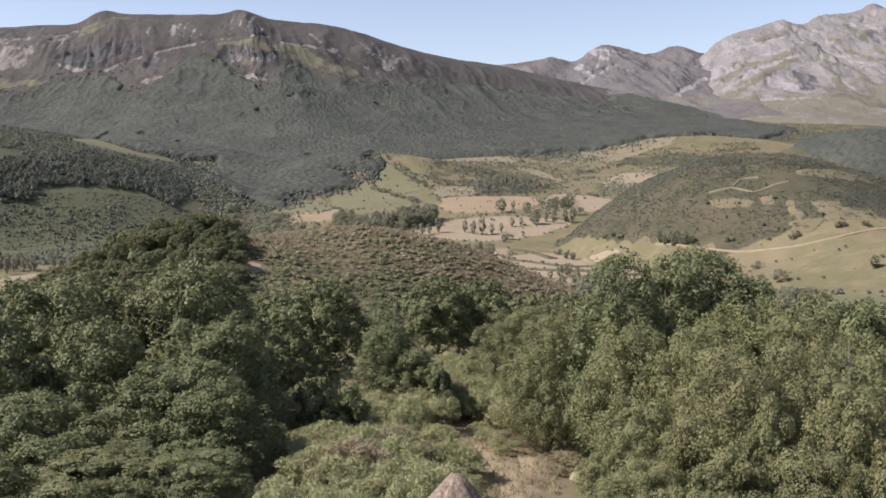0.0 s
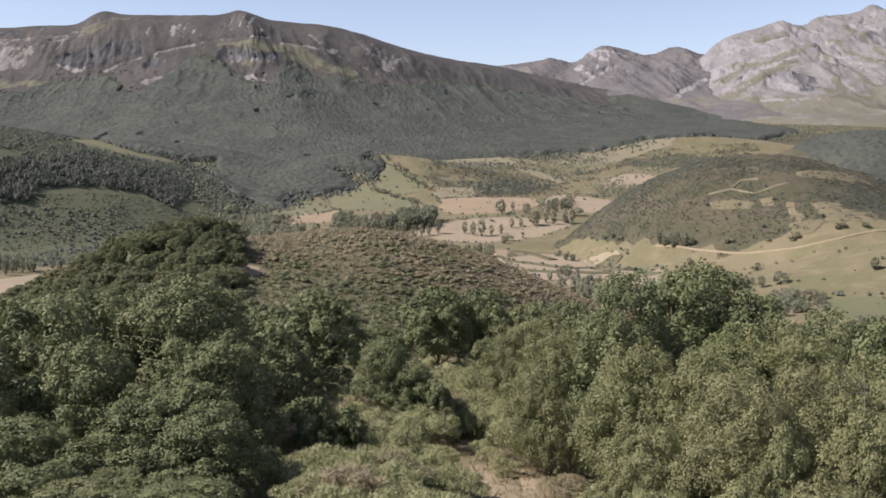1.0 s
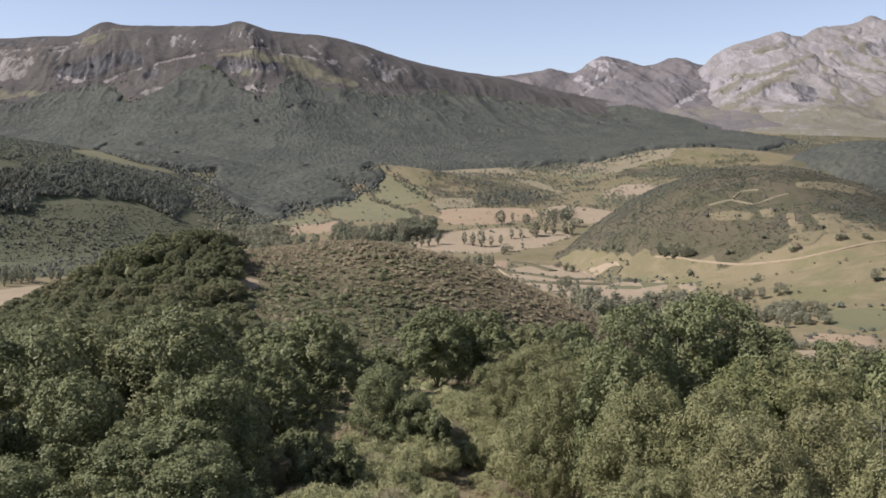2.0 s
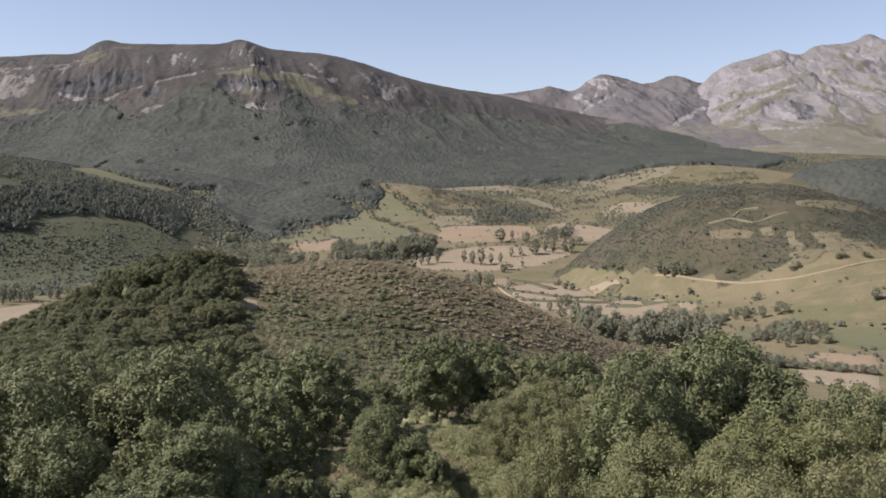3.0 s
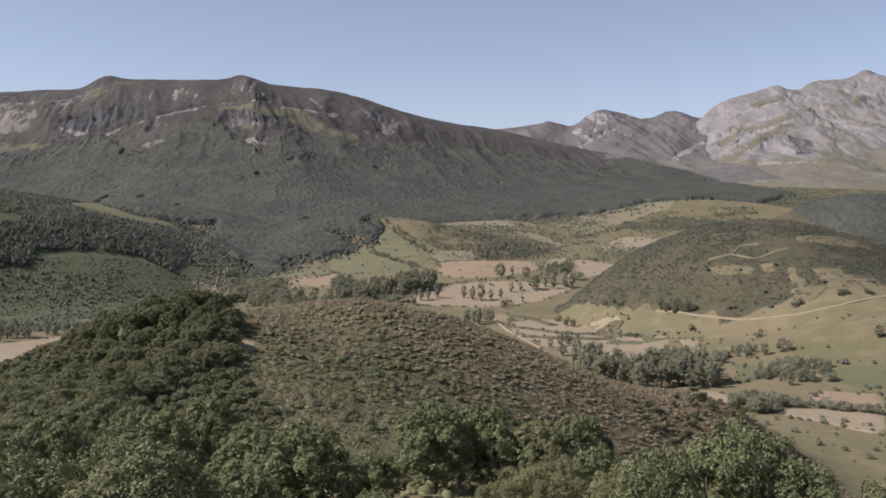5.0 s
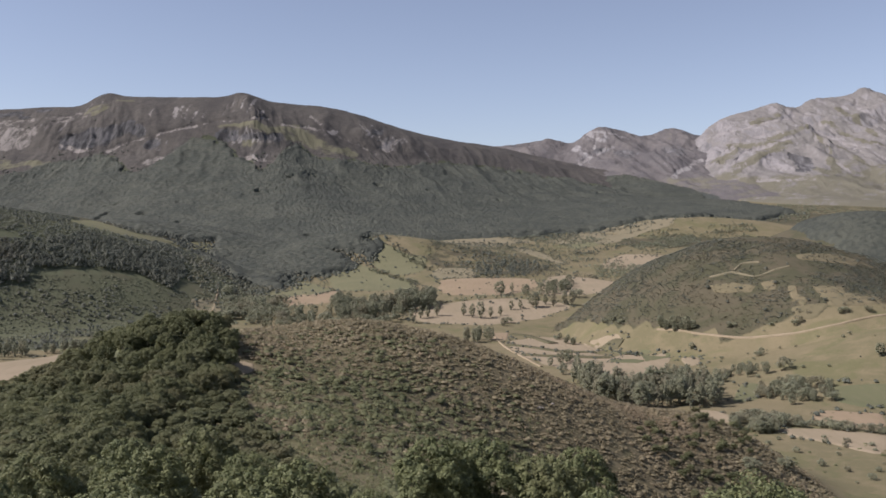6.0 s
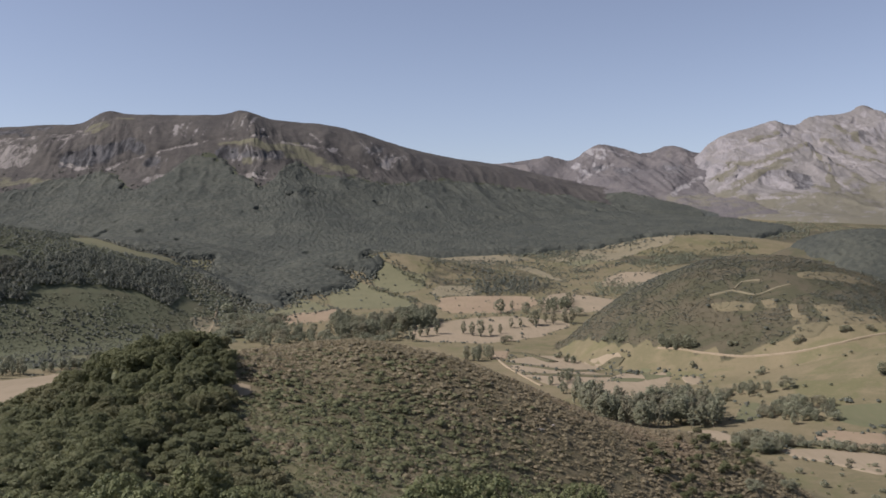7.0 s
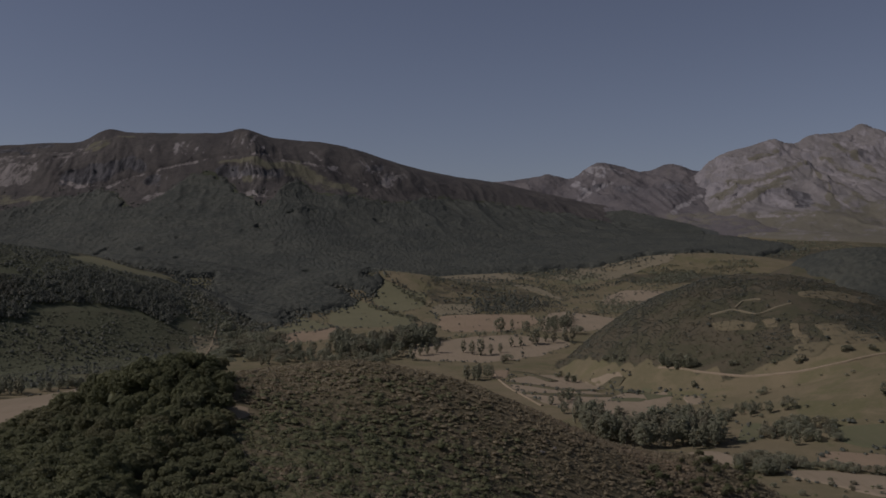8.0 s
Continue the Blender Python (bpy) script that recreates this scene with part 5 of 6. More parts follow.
# bushes and small trees strewn over the valley, thicker along hedges
_q = R.uniform((-420, 480), (1100, 2500), (9000, 2))
_thick = smooth(ridged(_q[:, 0], _q[:, 1], 170, 2, 103), 0.72, 0.92) + 0.12
_free = (scrub_cover(_q[:, 0], _q[:, 1]) < 0.3) & (np.abs(_q[:, 0]) < 0.55 * _q[:, 1]) & (R.uniform(0, 1, len(_q)) < _thick * smooth(_q[:, 1], 900, 1400))
brush("valley_bushes", "dark green bushes along valley hedges and streams", R, _q[_free], (1.0, 4.2), (2, 7), 14, 1.8, M_WOOD, "bushes", skew=1.8)

_xy = scatter(R, [(105, 430), (150, 360), (330, 400), (340, 570), (260, 590), (190, 520), (140, 560), (112, 600)], 520, 3.0)
_xy = _xy[fbm(_xy[:, 0], _xy[:, 1], 40, 3, 109) > -0.1]
brush("pasture_tufts", "low olive bushes and tufts on dry pasture", R, _xy, (0.5, 2.0), (0.5, 1.8), 26, 0.8, M_SCRUB, "bushes", skew=2.0)
# stray trees along the lower edge of the forest
_line = np.array([(-700, 1905), (-560, 1810), (-400, 1600), (-330, 1475), (-250, 1470), (-246, 1565), (-190, 1590), (-178, 1665), (-196, 1750), (-130, 1690), (-130, 1790), (-138, 1890), (-60, 2140), (60, 2150), (190, 2100), (330, 2170), (560, 2240), (860, 2390), (1010, 2550)], float)
_u = R.uniform(0, len(_line) - 1.001, 1200)
_i = _u.astype(int)
_xy = _line[_i] + (_line[_i + 1] - _line[_i]) * (_u - _i)[:, None] + R.normal(0, 1, (1200, 2)) * (5 + 22 * R.uniform(0, 1, (1200, 1)) ** 2)
brush("forest_edge", "ragged dark green trees and bushes along the forest edge", R, _xy, (1.6, 4.8), (3, 9), 16, 2.1, M_WOOD, "trees")
# far belts of trees along the river and the pastures
for _p, _c, _t in (([(262, 1625), (290, 1713), (345, 1730), (380, 1640), (340, 1545), (285, 1545)], 110, (7, 12)), ([(209, 1998), (284, 1921), (306, 1777), (236, 1743), (203, 1833)], 60, (5, 9)),
                   ([(-188, 2064), (-68, 2057), (-45, 1796), (-100, 1781)], 70, (5, 9)), ([(-12, 1794), (274, 2026), (258, 1904), (21, 1768)], 90, (4, 8)),
                   ([(-10, 1612), (150, 1600), (165, 1562), (-5, 1570)], 60, (8, 14)), ([(150, 1600), (270, 1560), (268, 1600), (160, 1640)], 36, (7, 12))):
    brush("valley_trees", "belt of rounded green trees in the far valley", R, scatter(R, _p, _c, 5.5), (1.6, 4.4), _t, 60, 1.2, M_VALLEY, "trees", lobes=8, core=0, loose=0.4)
# hedgerows and tree lines between the meadows, and the wooded low rise
def hedgerow(pts, n, spread):
    """Places along a line, scattered about it."""
    p = np.array(pts, float)
    u = R.uniform(0, len(p) - 1.001, n)
    i = u.astype(int)
    return p[i] + (p[i + 1] - p[i]) * (u - i)[:, None] + R.normal(0, spread, (n, 2)) * np.array([1.0, 1.6])


_xy = np.concatenate([hedgerow(l, n, w) for l, n, w in (
    ([(-135, 1672), (-89, 1587), (-37, 1476), (-9, 1416)], 46, 5), ([(-88, 1760), (-49, 1720), (9, 1692)], 40, 6), ([(-158, 1821), (-128, 1741), (-125, 1683)], 40, 7),
    ([(115, 1571), (218, 1613), (295, 1545)], 46, 6), ([(-50, 1790), (24, 1990), (96, 1985), (179, 1960), (234, 1830)], 90, 14), ([(231, 2086), (301, 2127), (347, 2016), (423, 1961)], 70, 12),
    ([(-160, 1830), (-60, 2100), (26, 2143), (95, 2125), (213, 2061)], 120, 16), ([(-15, 1690), (40, 1570), (115, 1560)], 40, 6), ([(300, 1740), (420, 1860), (560, 2020), (600, 2150)], 80, 14),
    ([(157, 2049), (183, 1989), (213, 1923), (235, 1864), (246, 1778)], 90, 8), ([(262, 1854), (288, 1873), (324, 1914), (362, 1991)], 70, 8), ([(247, 1745), (274, 1784), (310, 1786)], 30, 7), ([(-23, 1773), (22, 1847), (97, 1992), (151, 1976)], 80, 8), ([(265, 1877), (325, 1887), (374, 1959), (437, 2029)], 90, 9), ([(-8, 2206), (94, 2199), (192, 2090)], 80, 12), ([(228, 2112), (282, 2082), (355, 2137), (446, 2190)], 60, 9), ([(64, 1640), (114, 1620), (199, 1630), (227, 1678)], 90, 9))])
brush("hedges", "dark green hedgerow trees between the meadows", R, _xy, (1.2, 4.2), (2.5, 8), 40, 1.5, M_WOOD, "hedges", skew=1.6, core=0.5, lobes=8)
_xy = scatter(R, [(-50, 1779), (24, 1995), (96, 1970), (179, 1946), (234, 1814), (234, 1732), (180, 1629), (115, 1559), (68, 1587), (-11, 1675)], 950, 5.0)
_n = fbm(_xy[:, 0], _xy[:, 1], 60, 3, 115)
brush("hillside_scrub", "olive scrub over a low valley rise", R, _xy[_n < 0.25], (0.9, 3.0), (0.8, 2.6), 14, 1.4, M_HILLSIDE, "scrub", skew=1.8)
brush("valley_trees", "dark oaks over a low valley rise", R, _xy[_n > 0.22], (1.8, 4.6), (3, 8), 46, 1.6, M_WOOD, "trees", core=0.5, lobes=9)
_xy = scatter(R, [(62, 1703), (85, 1752), (194, 1759), (214, 1699), (144, 1561), (67, 1563)], 150, 6.0)
brush("valley_trees", "tall dark trees along the foot of a low rise", R, _xy, (2.4, 5.2), (7, 13), 70, 1.6, M_WOOD, "trees", core=0.5, lobes=9)
_xy = scatter(R, [(449, 2024), (539, 2132), (603, 2125), (690, 2160), (740, 2050), (620, 1980), (500, 1940)], 620, 5.5)
_xy = _xy[fbm(_xy[:, 0], _xy[:, 1], 70, 3, 117) > -0.2]
brush("hillside_scrub", "grey-green scrub on the upper pastures", R, _xy, (1.4, 4.0), (1.5, 4.5), 12, 1.9, M_HILLSIDE, "scrub", skew=1.6)
_xy = np.concatenate([hedgerow(l, n, w) for l, n, w in (
    ([(16, 1316), (65, 1330), (126, 1367), (188, 1394)], 60, 5), ([(147, 1500), (180, 1470), (204, 1450)], 20, 12), ([(282, 1700), (324, 1730), (330, 1640)], 46, 12), ([(258, 1955), (310, 1900), (270, 1760)], 40, 14),
    ([(-320, 1330), (-240, 1290), (-150, 1240), (-60, 1210)], 70, 14))])
brush("valley_trees", "grey-green trees along valley streams and field edges", R, _xy, (1.4, 4.2), (4, 12), 70, 1.2, M_VALLEY, "trees", lobes=8, core=0.4, loose=0.5)
_xy = scatter(R, [(-485, 1744), (-365, 1790), (-265, 1589), (-277, 1359), (-301, 1250), (-366, 1318), (-404, 1422)], 900, 5.5)
_xy = _xy[fbm(_xy[:, 0], _xy[:, 1], 60, 3, 123) > -0.18]
brush("hillside_scrub", "mixed green trees and scrub between wood and meadows", R, _xy, (1.4, 4.8), (2, 8), 30, 1.6, M_HILLSIDE, "scrub", skew=1.5, core=0.55, lobes=8)
# hedges and rough margins round the fields
_h = np.concatenate([h[R.uniform(0, 1, len(h)) < 0.75] + R.normal(0, 2.2, (1, 2)) for h in HEDGES for _ in range(2)])
_h = _h + R.normal(0, 2.6, _h.shape)
_h = _h[(fbm(_h[:, 0], _h[:, 1], 60, 3, 111) > -0.25) & (_h[:, 1] > 480) & ((_h[:, 1] > 1100) | (R.uniform(0, 1, len(_h)) < 0.3))]
brush("hedges", "dark green hedge bushes round the valley fields", R, _h, (0.8, 3.0), (1.2, 4.6), 16, 1.5, M_WOOD, "hedges", skew=2.0, clear=False)

_xy = scatter(R, [(-26, 36), (-26, 84), (-12, 100), (16, 100), (24, 70), (26, 40), (19, 24), (5.5, 24), (6, 44), (3, 58), (-8, 62), (-10, 40), (-14, 26)], 900, 1.0)
brush("undergrowth", "low olive green broom and bramble between oaks", R, _xy, (0.5, 1.1), (0.5, 1.3), 84, 0.23, M_BROOM, "undergrowth", skew=1.2, core=0.6, slim=0.4, upright=0.8)
# ---- valley trees ----
TG = np.random.default_rng(23)
POPLAR = tree("poplar", "slender grey-green poplar on the valley floor", TG, 1.6, 10, 0.5, 70, 2200, 0.40, M_POPLAR, low=-0.97, limbs=0, puff=1.5, loose=0.35, tri=True)
ROUND = tree("broadleaf_tree", "rounded dark green broadleaf tree in the valley", TG, 3.0, 10, 0.5, 90, 2600, 0.50, M_VALLEY, low=-0.95, limbs=0, puff=1.5, loose=0.35, tri=True)
BUSHY = tree("bush", "rounded dark green bush in the valley", TG, 6.0, 10, 0.6, 50, 1500, 0.85, M_VALLEY, low=-0.85, limbs=0, puff=1.5, loose=0.35, tri=True, category="bush")
for _k, _o in enumerate((POPLAR, ROUND, BUSHY)):
    _o.location = (230 + 14 * _k, 690, float(land(230 + 14 * _k, 690)) - 0.1)


def grove(n, heights, poly, kinds, gap=4.0, group=""):
    for x, y in scatter(TG, poly, n, gap):
        k = kinds[int(TG.integers(len(kinds)))]
        stand(k, x, y, TG.uniform(*heights), TG.uniform(0, 6.28), TG.uniform(0.85, 1.2), group=group)


grove(96, (14, 21), [(94, 699), (103, 624), (121, 600), (170, 593), (188, 602), (196, 667), (178, 695), (154, 679), (120, 657), (113, 712)], (POPLAR, POPLAR, ROUND), 4.4, "riverside wood")
grove(18, (4, 7), [(213, 719), (252, 723), (247, 708), (222, 686), (206, 686)], (BUSHY, ROUND), 4, "hedge bushes")
grove(36, (4, 9), [(224, 653), (248, 655), (271, 632), (255, 600), (232, 594), (213, 612)], (ROUND, BUSHY), 4, "field copse")
grove(18, (3, 6), [(206, 552), (250, 521), (247, 514), (201, 541)], (BUSHY,), 3, "hedgerow")
grove(26, (5, 9), [(175, 562), (202, 552), (200, 529), (182, 515), (168, 530)], (ROUND, BUSHY), 4, "field copse")
grove(10, (8, 12), [(206, 883), (235, 851), (232, 845), (207, 870)], (ROUND,), 4, "trees below the hill")
grove(4, (6, 9), [(129, 960), (139, 946), (141, 932), (128, 950)], (ROUND,), 3, "terrace trees")
grove(9, (13, 18), [(24, 994), (55, 1006), (53, 961), (23, 939)], (ROUND, POPLAR), 5, "trees behind the spur")
grove(80, (13, 22), [(-158, 1313), (-72, 1290), (-65, 1155), (-128, 1151)], (ROUND, POPLAR, ROUND), 5.5, "valley copse")
grove(52, (17, 26), [(-65, 1304), (-13, 1324), (-12, 1247), (-56, 1204)], (ROUND, ROUND, POPLAR), 5, "valley copse")
grove(20, (5, 8), [(-135, 1666), (-38, 1508), (-35, 1473), (-133, 1642)], (BUSHY, ROUND), 6, "meadow hedge")
grove(16, (5, 8), [(-100, 1781), (-16, 1658), (-21, 1626), (-99, 1763)], (BUSHY, ROUND), 6, "meadow hedge")
grove(70, (9, 16), [(-320, 1365), (-230, 1327), (-194, 1163), (-270, 1152)], (ROUND, BUSHY), 7, "valley copse")
grove(16, (12, 18), [(154, 1430), (215, 1522), (206, 1424), (155, 1367)], (ROUND, POPLAR), 6, "valley copse")
grove(24, (9, 17), [(-225, 1211), (-139, 1246), (-46, 1215), (-36, 1145), (-127, 1138), (-194, 1124)], (ROUND, POPLAR), 8, "stream trees")
grove(12, (9, 14), [(-298, 1269), (-252, 1314), (-222, 1195), (-259, 1166)], (ROUND, BUSHY), 7, "stream trees")
grove(7, (8, 14), [(90, 818), (119, 850), (130, 800), (110, 730), (96, 730)], (ROUND,), 9, "terrace trees")
grove(64, (7, 13), [(-236, 1150), (-150, 1165), (-62, 1150), (-58, 1075), (-150, 1070), (-232, 1075)], (ROUND, ROUND, BUSHY), 6, "grove behind the spur")
grove(18, (14, 19), [(-452, 878), (-395, 885), (-376, 845), (-414, 812)], (POPLAR,), 5, "poplar grove")
grove(16, (7, 11), [(-386, 880), (-348, 938), (-338, 915), (-377, 856)], (ROUND,), 4, "field hedge")
for _x, _y, _h, _k in [(-54, 1145, 15, ROUND), (-35, 1119, 16, POPLAR), (-26, 1154, 14, POPLAR), (-18, 1164, 13, POPLAR), (-6, 1180, 17, POPLAR), (29, 1187, 14, POPLAR),
                       (39, 1173, 15, POPLAR), (50, 1164, 19, POPLAR), (63, 1174, 12, POPLAR), (76, 1188, 11, POPLAR), (94, 1235, 12, POPLAR), (107, 1244, 11, POPLAR),
                       (127, 1257, 17, ROUND), (145, 1281, 13, POPLAR), (155, 1266, 15, POPLAR), (173, 1283, 16, POPLAR), (182, 1278, 17, POPLAR), (88, 1374, 17, ROUND),
                       (109, 1418, 12, POPLAR), (127, 1377, 13, ROUND), (194, 1438, 14, ROUND), (200, 1357, 10, BUSHY), (82, 1124, 6, BUSHY), (74, 1096, 8, ROUND)]:
    stand(_k, _x, _y, 1.35 * _h, _x, 1.25, group="poplars by the stubble fields")
for _l in BANKS:
    for (_ax, _ay), (_bx, _by) in zip(_l, _l[1:]):
        for _k in range(1):
            _s = TG.uniform(0, 1)
            stand(BUSHY, _ax + (_bx - _ax) * _s, _ay + (_by - _ay) * _s, TG.uniform(1.6, 3.6), TG.uniform(0, 6), group="bushes on the terrace banks")
for _x, _y, _h in ((259, 827, 6), (263, 826, 4), (306, 796, 5), (311, 795, 6), (343, 790, 6), (348, 791, 5), (366, 787, 5), (169, 951, 5), (176, 940, 6), (181, 926, 5), (290, 806, 3), (120, 359, 5), (141, 379, 5), (226, 828, 7), (266, 763, 7), (262, 760, 5), (233, 718, 6), (128, 990, 7), (136, 984, 6), (124, 984, 5)):
    stand(BUSHY if _h < 6 else ROUND, _x, _y, _h, _x, 1.2, group="bushes along the foot of the hill")
stand(ROUND, 321, 672, 10, 0.4, 1.3, label="lone dark rounded tree on the dry pasture")
for _x, _y in scatter(TG, [(230, 640), (400, 560), (420, 760), (330, 775), (240, 800), (215, 740)], 46, 9):
    stand(BUSHY, _x, _y, TG.uniform(1.2, 3.2), TG.uniform(0, 6), group="bushes on the pasture")
for _x, _y in scatter(TG, [(130, 470), (215, 380), (300, 430), (250, 500), (190, 512)], 46, 7):
    stand(BUSHY, _x, _y, TG.uniform(1.2, 3.6), TG.uniform(0, 6), group="bushes on the lower pasture")

# ---- trees and bushes below the camera ----
NG = np.random.default_rng(5)
OAKS = [tree("oak", "leafy dark green oak with a rounded clumpy crown", NG, 3.7, 9.0, 0.3, 280, 34000, 0.165, M_OAK, low=-0.95, limbs=5, masses=m, tri=True) for m in (34, 42)]
FAR_OAK = tree("oak", "rounded dark green oak farther down the spur", NG, 3.4, 8.0, 0.4, 220, 17000, 0.24, M_OAK, low=-0.85, limbs=4, masses=38, tri=True)
LIGHTS = [tree("oak", "bushy olive-green young oak with dense low crown", NG, rx, high, 0.2, c, 42000, leaf, M_OAK_LIGHT, low=-0.95, limbs=4, masses=m, tri=True)
          for rx, high, m, c, leaf in ((2.6, 6.4, 34, 270, 0.092), (2.4, 6.8, 44, 310, 0.088), (1.9, 4.3, 32, 220, 0.084))]
SLENDER = tree("oak", "slender dark green oak standing above a thicket", NG, 1.7, 10.5, 0.5, 230, 24000, 0.145, M_OAK, low=-0.98, limbs=5, masses=40, tri=True)
BRIGHT = tree("oak", "bright yellow-green young oak in a thicket", NG, 2.2, 8.0, 0.3, 220, 28000, 0.11, M_BRIGHT, low=-0.95, limbs=4, masses=36, tri=True)
BUSH = tree("oak_bush", "small dark green oak bush", NG, 1.8, 3.2, 0.3, 130, 12000, 0.125, M_OAK, low=-0.9, category="bush", limbs=3, masses=24, tri=True)
BROOMS = [tree("broom_bush", label, NG, 1.1, 1.4, 0.1, 60, 4600, 0.15, mat, low=-0.3, category="bush", limbs=0, slim=0.17, loose=1.2, upright=1.5, tri=True)
          for label, mat in (("green broom bush with upright twigs", M_BROOM), ("green broom bush with upright twigs", M_BROOM), ("dry grey-brown broom bush with thin twigs", M_DRY_BROOM))]
for _k, _o in enumerate((*OAKS, *LIGHTS, SLENDER, BRIGHT, BUSH, *BROOMS, FAR_OAK)):
    _o.location = (-30 - 4.5 * _k, 58 + 5 * (_k % 2), float(land(-30 - 4.5 * _k, 58 + 5 * (_k % 2))) - 0.2)


def top_tree(proto, x, y, top, wide, turn, group=""):
    """A tree placed by its top's height and its crown's half width; never a thin column."""
    high = top - float(land(x, y)) + 0.1
    k = high / proto["high"]
    return stand(proto, x, y, high, turn, max(wide, (0.15 if proto is SLENDER else 0.25) * high) / (proto["half"] * k), group=group)


for _i, (_x, _y, _t, _w, _k) in enumerate([
        (-12.3, 46, 6.9, 4.0, 0), (-19.5, 44, 6.7, 4.0, 0), (-21, 38, 5.8, 3.2, 0), (-15.8, 48, 6.1, 3.4, 0), (19.5, 45, 5.2, 3.2, 0), (16.4, 41, 5.6, 2.8, 1), (-16.0, 40, 5.0, 3.0, 0), (-11.2, 37, 3.9, 2.9, 0), (-15.5, 33.5, 3.4, 2.8, 0),
        (-10.4, 41.5, 5.2, 2.6, 0), (-9.0, 36, 3.6, 2.4, 0), (-12.0, 30.5, 2.4, 2.4, 0), (-17.0, 29, 2.9, 2.6, 0), (-8.8, 31, 2.4, 2.0, 0), (-24, 48, 5.3, 3.5, 0),
        (-8.9, 66, 3.0, 3.2, 0), (-13.5, 72, 1.0, 3.0, 0), (-5.6, 43.6, 1.9, 1.8, 2), (-3.0, 54, 2.1, 2.3, 0), (-0.9, 52.6, 0.4, 1.6, 2),
        (-0.5, 80, 1.2, 3.0, 0), (3.8, 83, 0.5, 3.2, 0), (8.0, 81, -0.4, 3.0, 0), (12.0, 88, -1.5, 3.0, 0), (1.5, 92, -2.0, 2.6, 0),
        (5.4, 45.2, 3.9, 2.2, 1), (8.3, 42.5, 7.8, 1.5, 4), (11.5, 45.8, 7.5, 2.0, 4), (13.4, 46.4, 7.6, 1.9, 4), (15.4, 45, 6.4, 1.9, 4), (12.4, 39.3, 6.0, 2.2, 5), (14.3, 39.8, 5.8, 2.0, 5),
        (6.2, 44.5, 4.6, 2.0, 1), (8.3, 38.5, 5.3, 2.4, 1), (10.4, 35.6, 5.4, 2.3, 1), (10.4, 32.2, 5.6, 2.2, 1), (7.4, 33, 3.5, 2.0, 1),
        (13.2, 33.6, 5.7, 2.3, 1), (16.6, 35.5, 5.2, 2.4, 1), (14.4, 31, 5.0, 2.2, 1), (18.6, 40.5, 5.6, 3.0, 0),
        (6.8, 29.3, 2.6, 1.7, 1), (9.2, 28.4, 3.1, 1.9, 3), (12.0, 28.0, 3.4, 1.9, 1), (14.8, 27.6, 3.7, 1.9, 3), (8.2, 25.6, 1.9, 1.5, 3), (10.4, 24.8, 2.2, 1.7, 3),
        (13.2, 24.4, 2.5, 1.7, 3), (15.4, 25, 3.0, 1.7, 3), (5.6, 26.6, 1.5, 1.2, 3), (6.4, 32.0, 2.2, 1.3, 3), (13.8, 29.4, 4.0, 1.6, 3), (11.0, 30.0, 4.0, 1.6, 3), (17.4, 31, 4.6, 2.0, 3),
        (-10, 62, -1.6, 2.0, 2), (-7, 60, -2.0, 1.6, 2), (-11.5, 52, -0.6, 1.8, 2), (-8.8, 55, -1.4, 1.7, 2), (-6.6, 50, -1.2, 1.3, 2), (4.8, 48, 0.6, 1.7, 1), (-19, 97, -4.2, 3.0, 0), (-25, 104, -3.2, 3.2, 0), (-30, 95, -2.4, 3.2, 0), (-22, 78, 1.0, 3.2, 0), (-18, 60, 3.2, 3.2, 0),
        (4.4, 60, 1.8, 2.4, 1), (6.5, 60, 2.2, 2.6, 1), (9.5, 55, 3.2, 2.4, 1), (10, 65, 1.5, 2.6, 0), (14, 58, 2.6, 2.6, 0), (18, 52, 4.0, 2.8, 0),
        (16, 66, 0.5, 3.0, 0), (22, 46, 4.6, 3.0, 0), (-5, 73, -0.8, 2.2, 0), (-11, 58, 2.2, 2.6, 0), (-27, 62, 3.0, 3.2, 0), (-32, 80, 0.0, 3.4, 0)]):
    _p = (OAKS[_i % 2] if _y < 55 else FAR_OAK, LIGHTS[_i % 2], BUSH, LIGHTS[2], SLENDER, BRIGHT)[_k]
    top_tree(_p, _x, _y, _t, _w, 1.3 * _i, "oaks on the spur")
_q = scatter(NG, [(-7.2, 24), (-6.6, 38), (-8, 46), (-8, 56), (-5, 64), (3, 70), (4.5, 52), (4.5, 44), (3.2, 34), (4.8, 30), (4.2, 24)], 165, 0.96)
PATH_EDGE = [(1.4, 22), (0.4, 30), (0.4, 37), (0.0, 45.5), (0.2, 53.4), (3.4, 53.2), (4.8, 49), (5.2, 44), (5.6, 39), (5.0, 33), (4.6, 22)]
for _i, (_x, _y) in enumerate(_q):
    if not inside(PATH_EDGE, np.array([_x]), np.array([_y]))[0]:
        if math.hypot(_x - 0.4, _y - 26.9) > 2.0:
            stand(BROOMS[(0, 1, 0, 1, 2)[_i % 5]], _x, _y, NG.uniform(1.0, 2.3), NG.uniform(0, 6), NG.uniform(0.85, 1.2), group="broom bushes by the path")
for _x, _y, _h, _k in ((3.0, 44.6, 0.9, 0), (2.4, 47.6, 0.7, 1), (5.6, 40.8, 1.1, 2), (0.9, 36.8, 0.7, 0), (3.1, 46.8, 0.8, 2), (1.0, 41.4, 0.8, 1), (2.1, 49.6, 0.7, 0)):
    stand(BROOMS[_k], _x, _y, _h, 3 * _x, 1.3, group="broom bushes by the path")


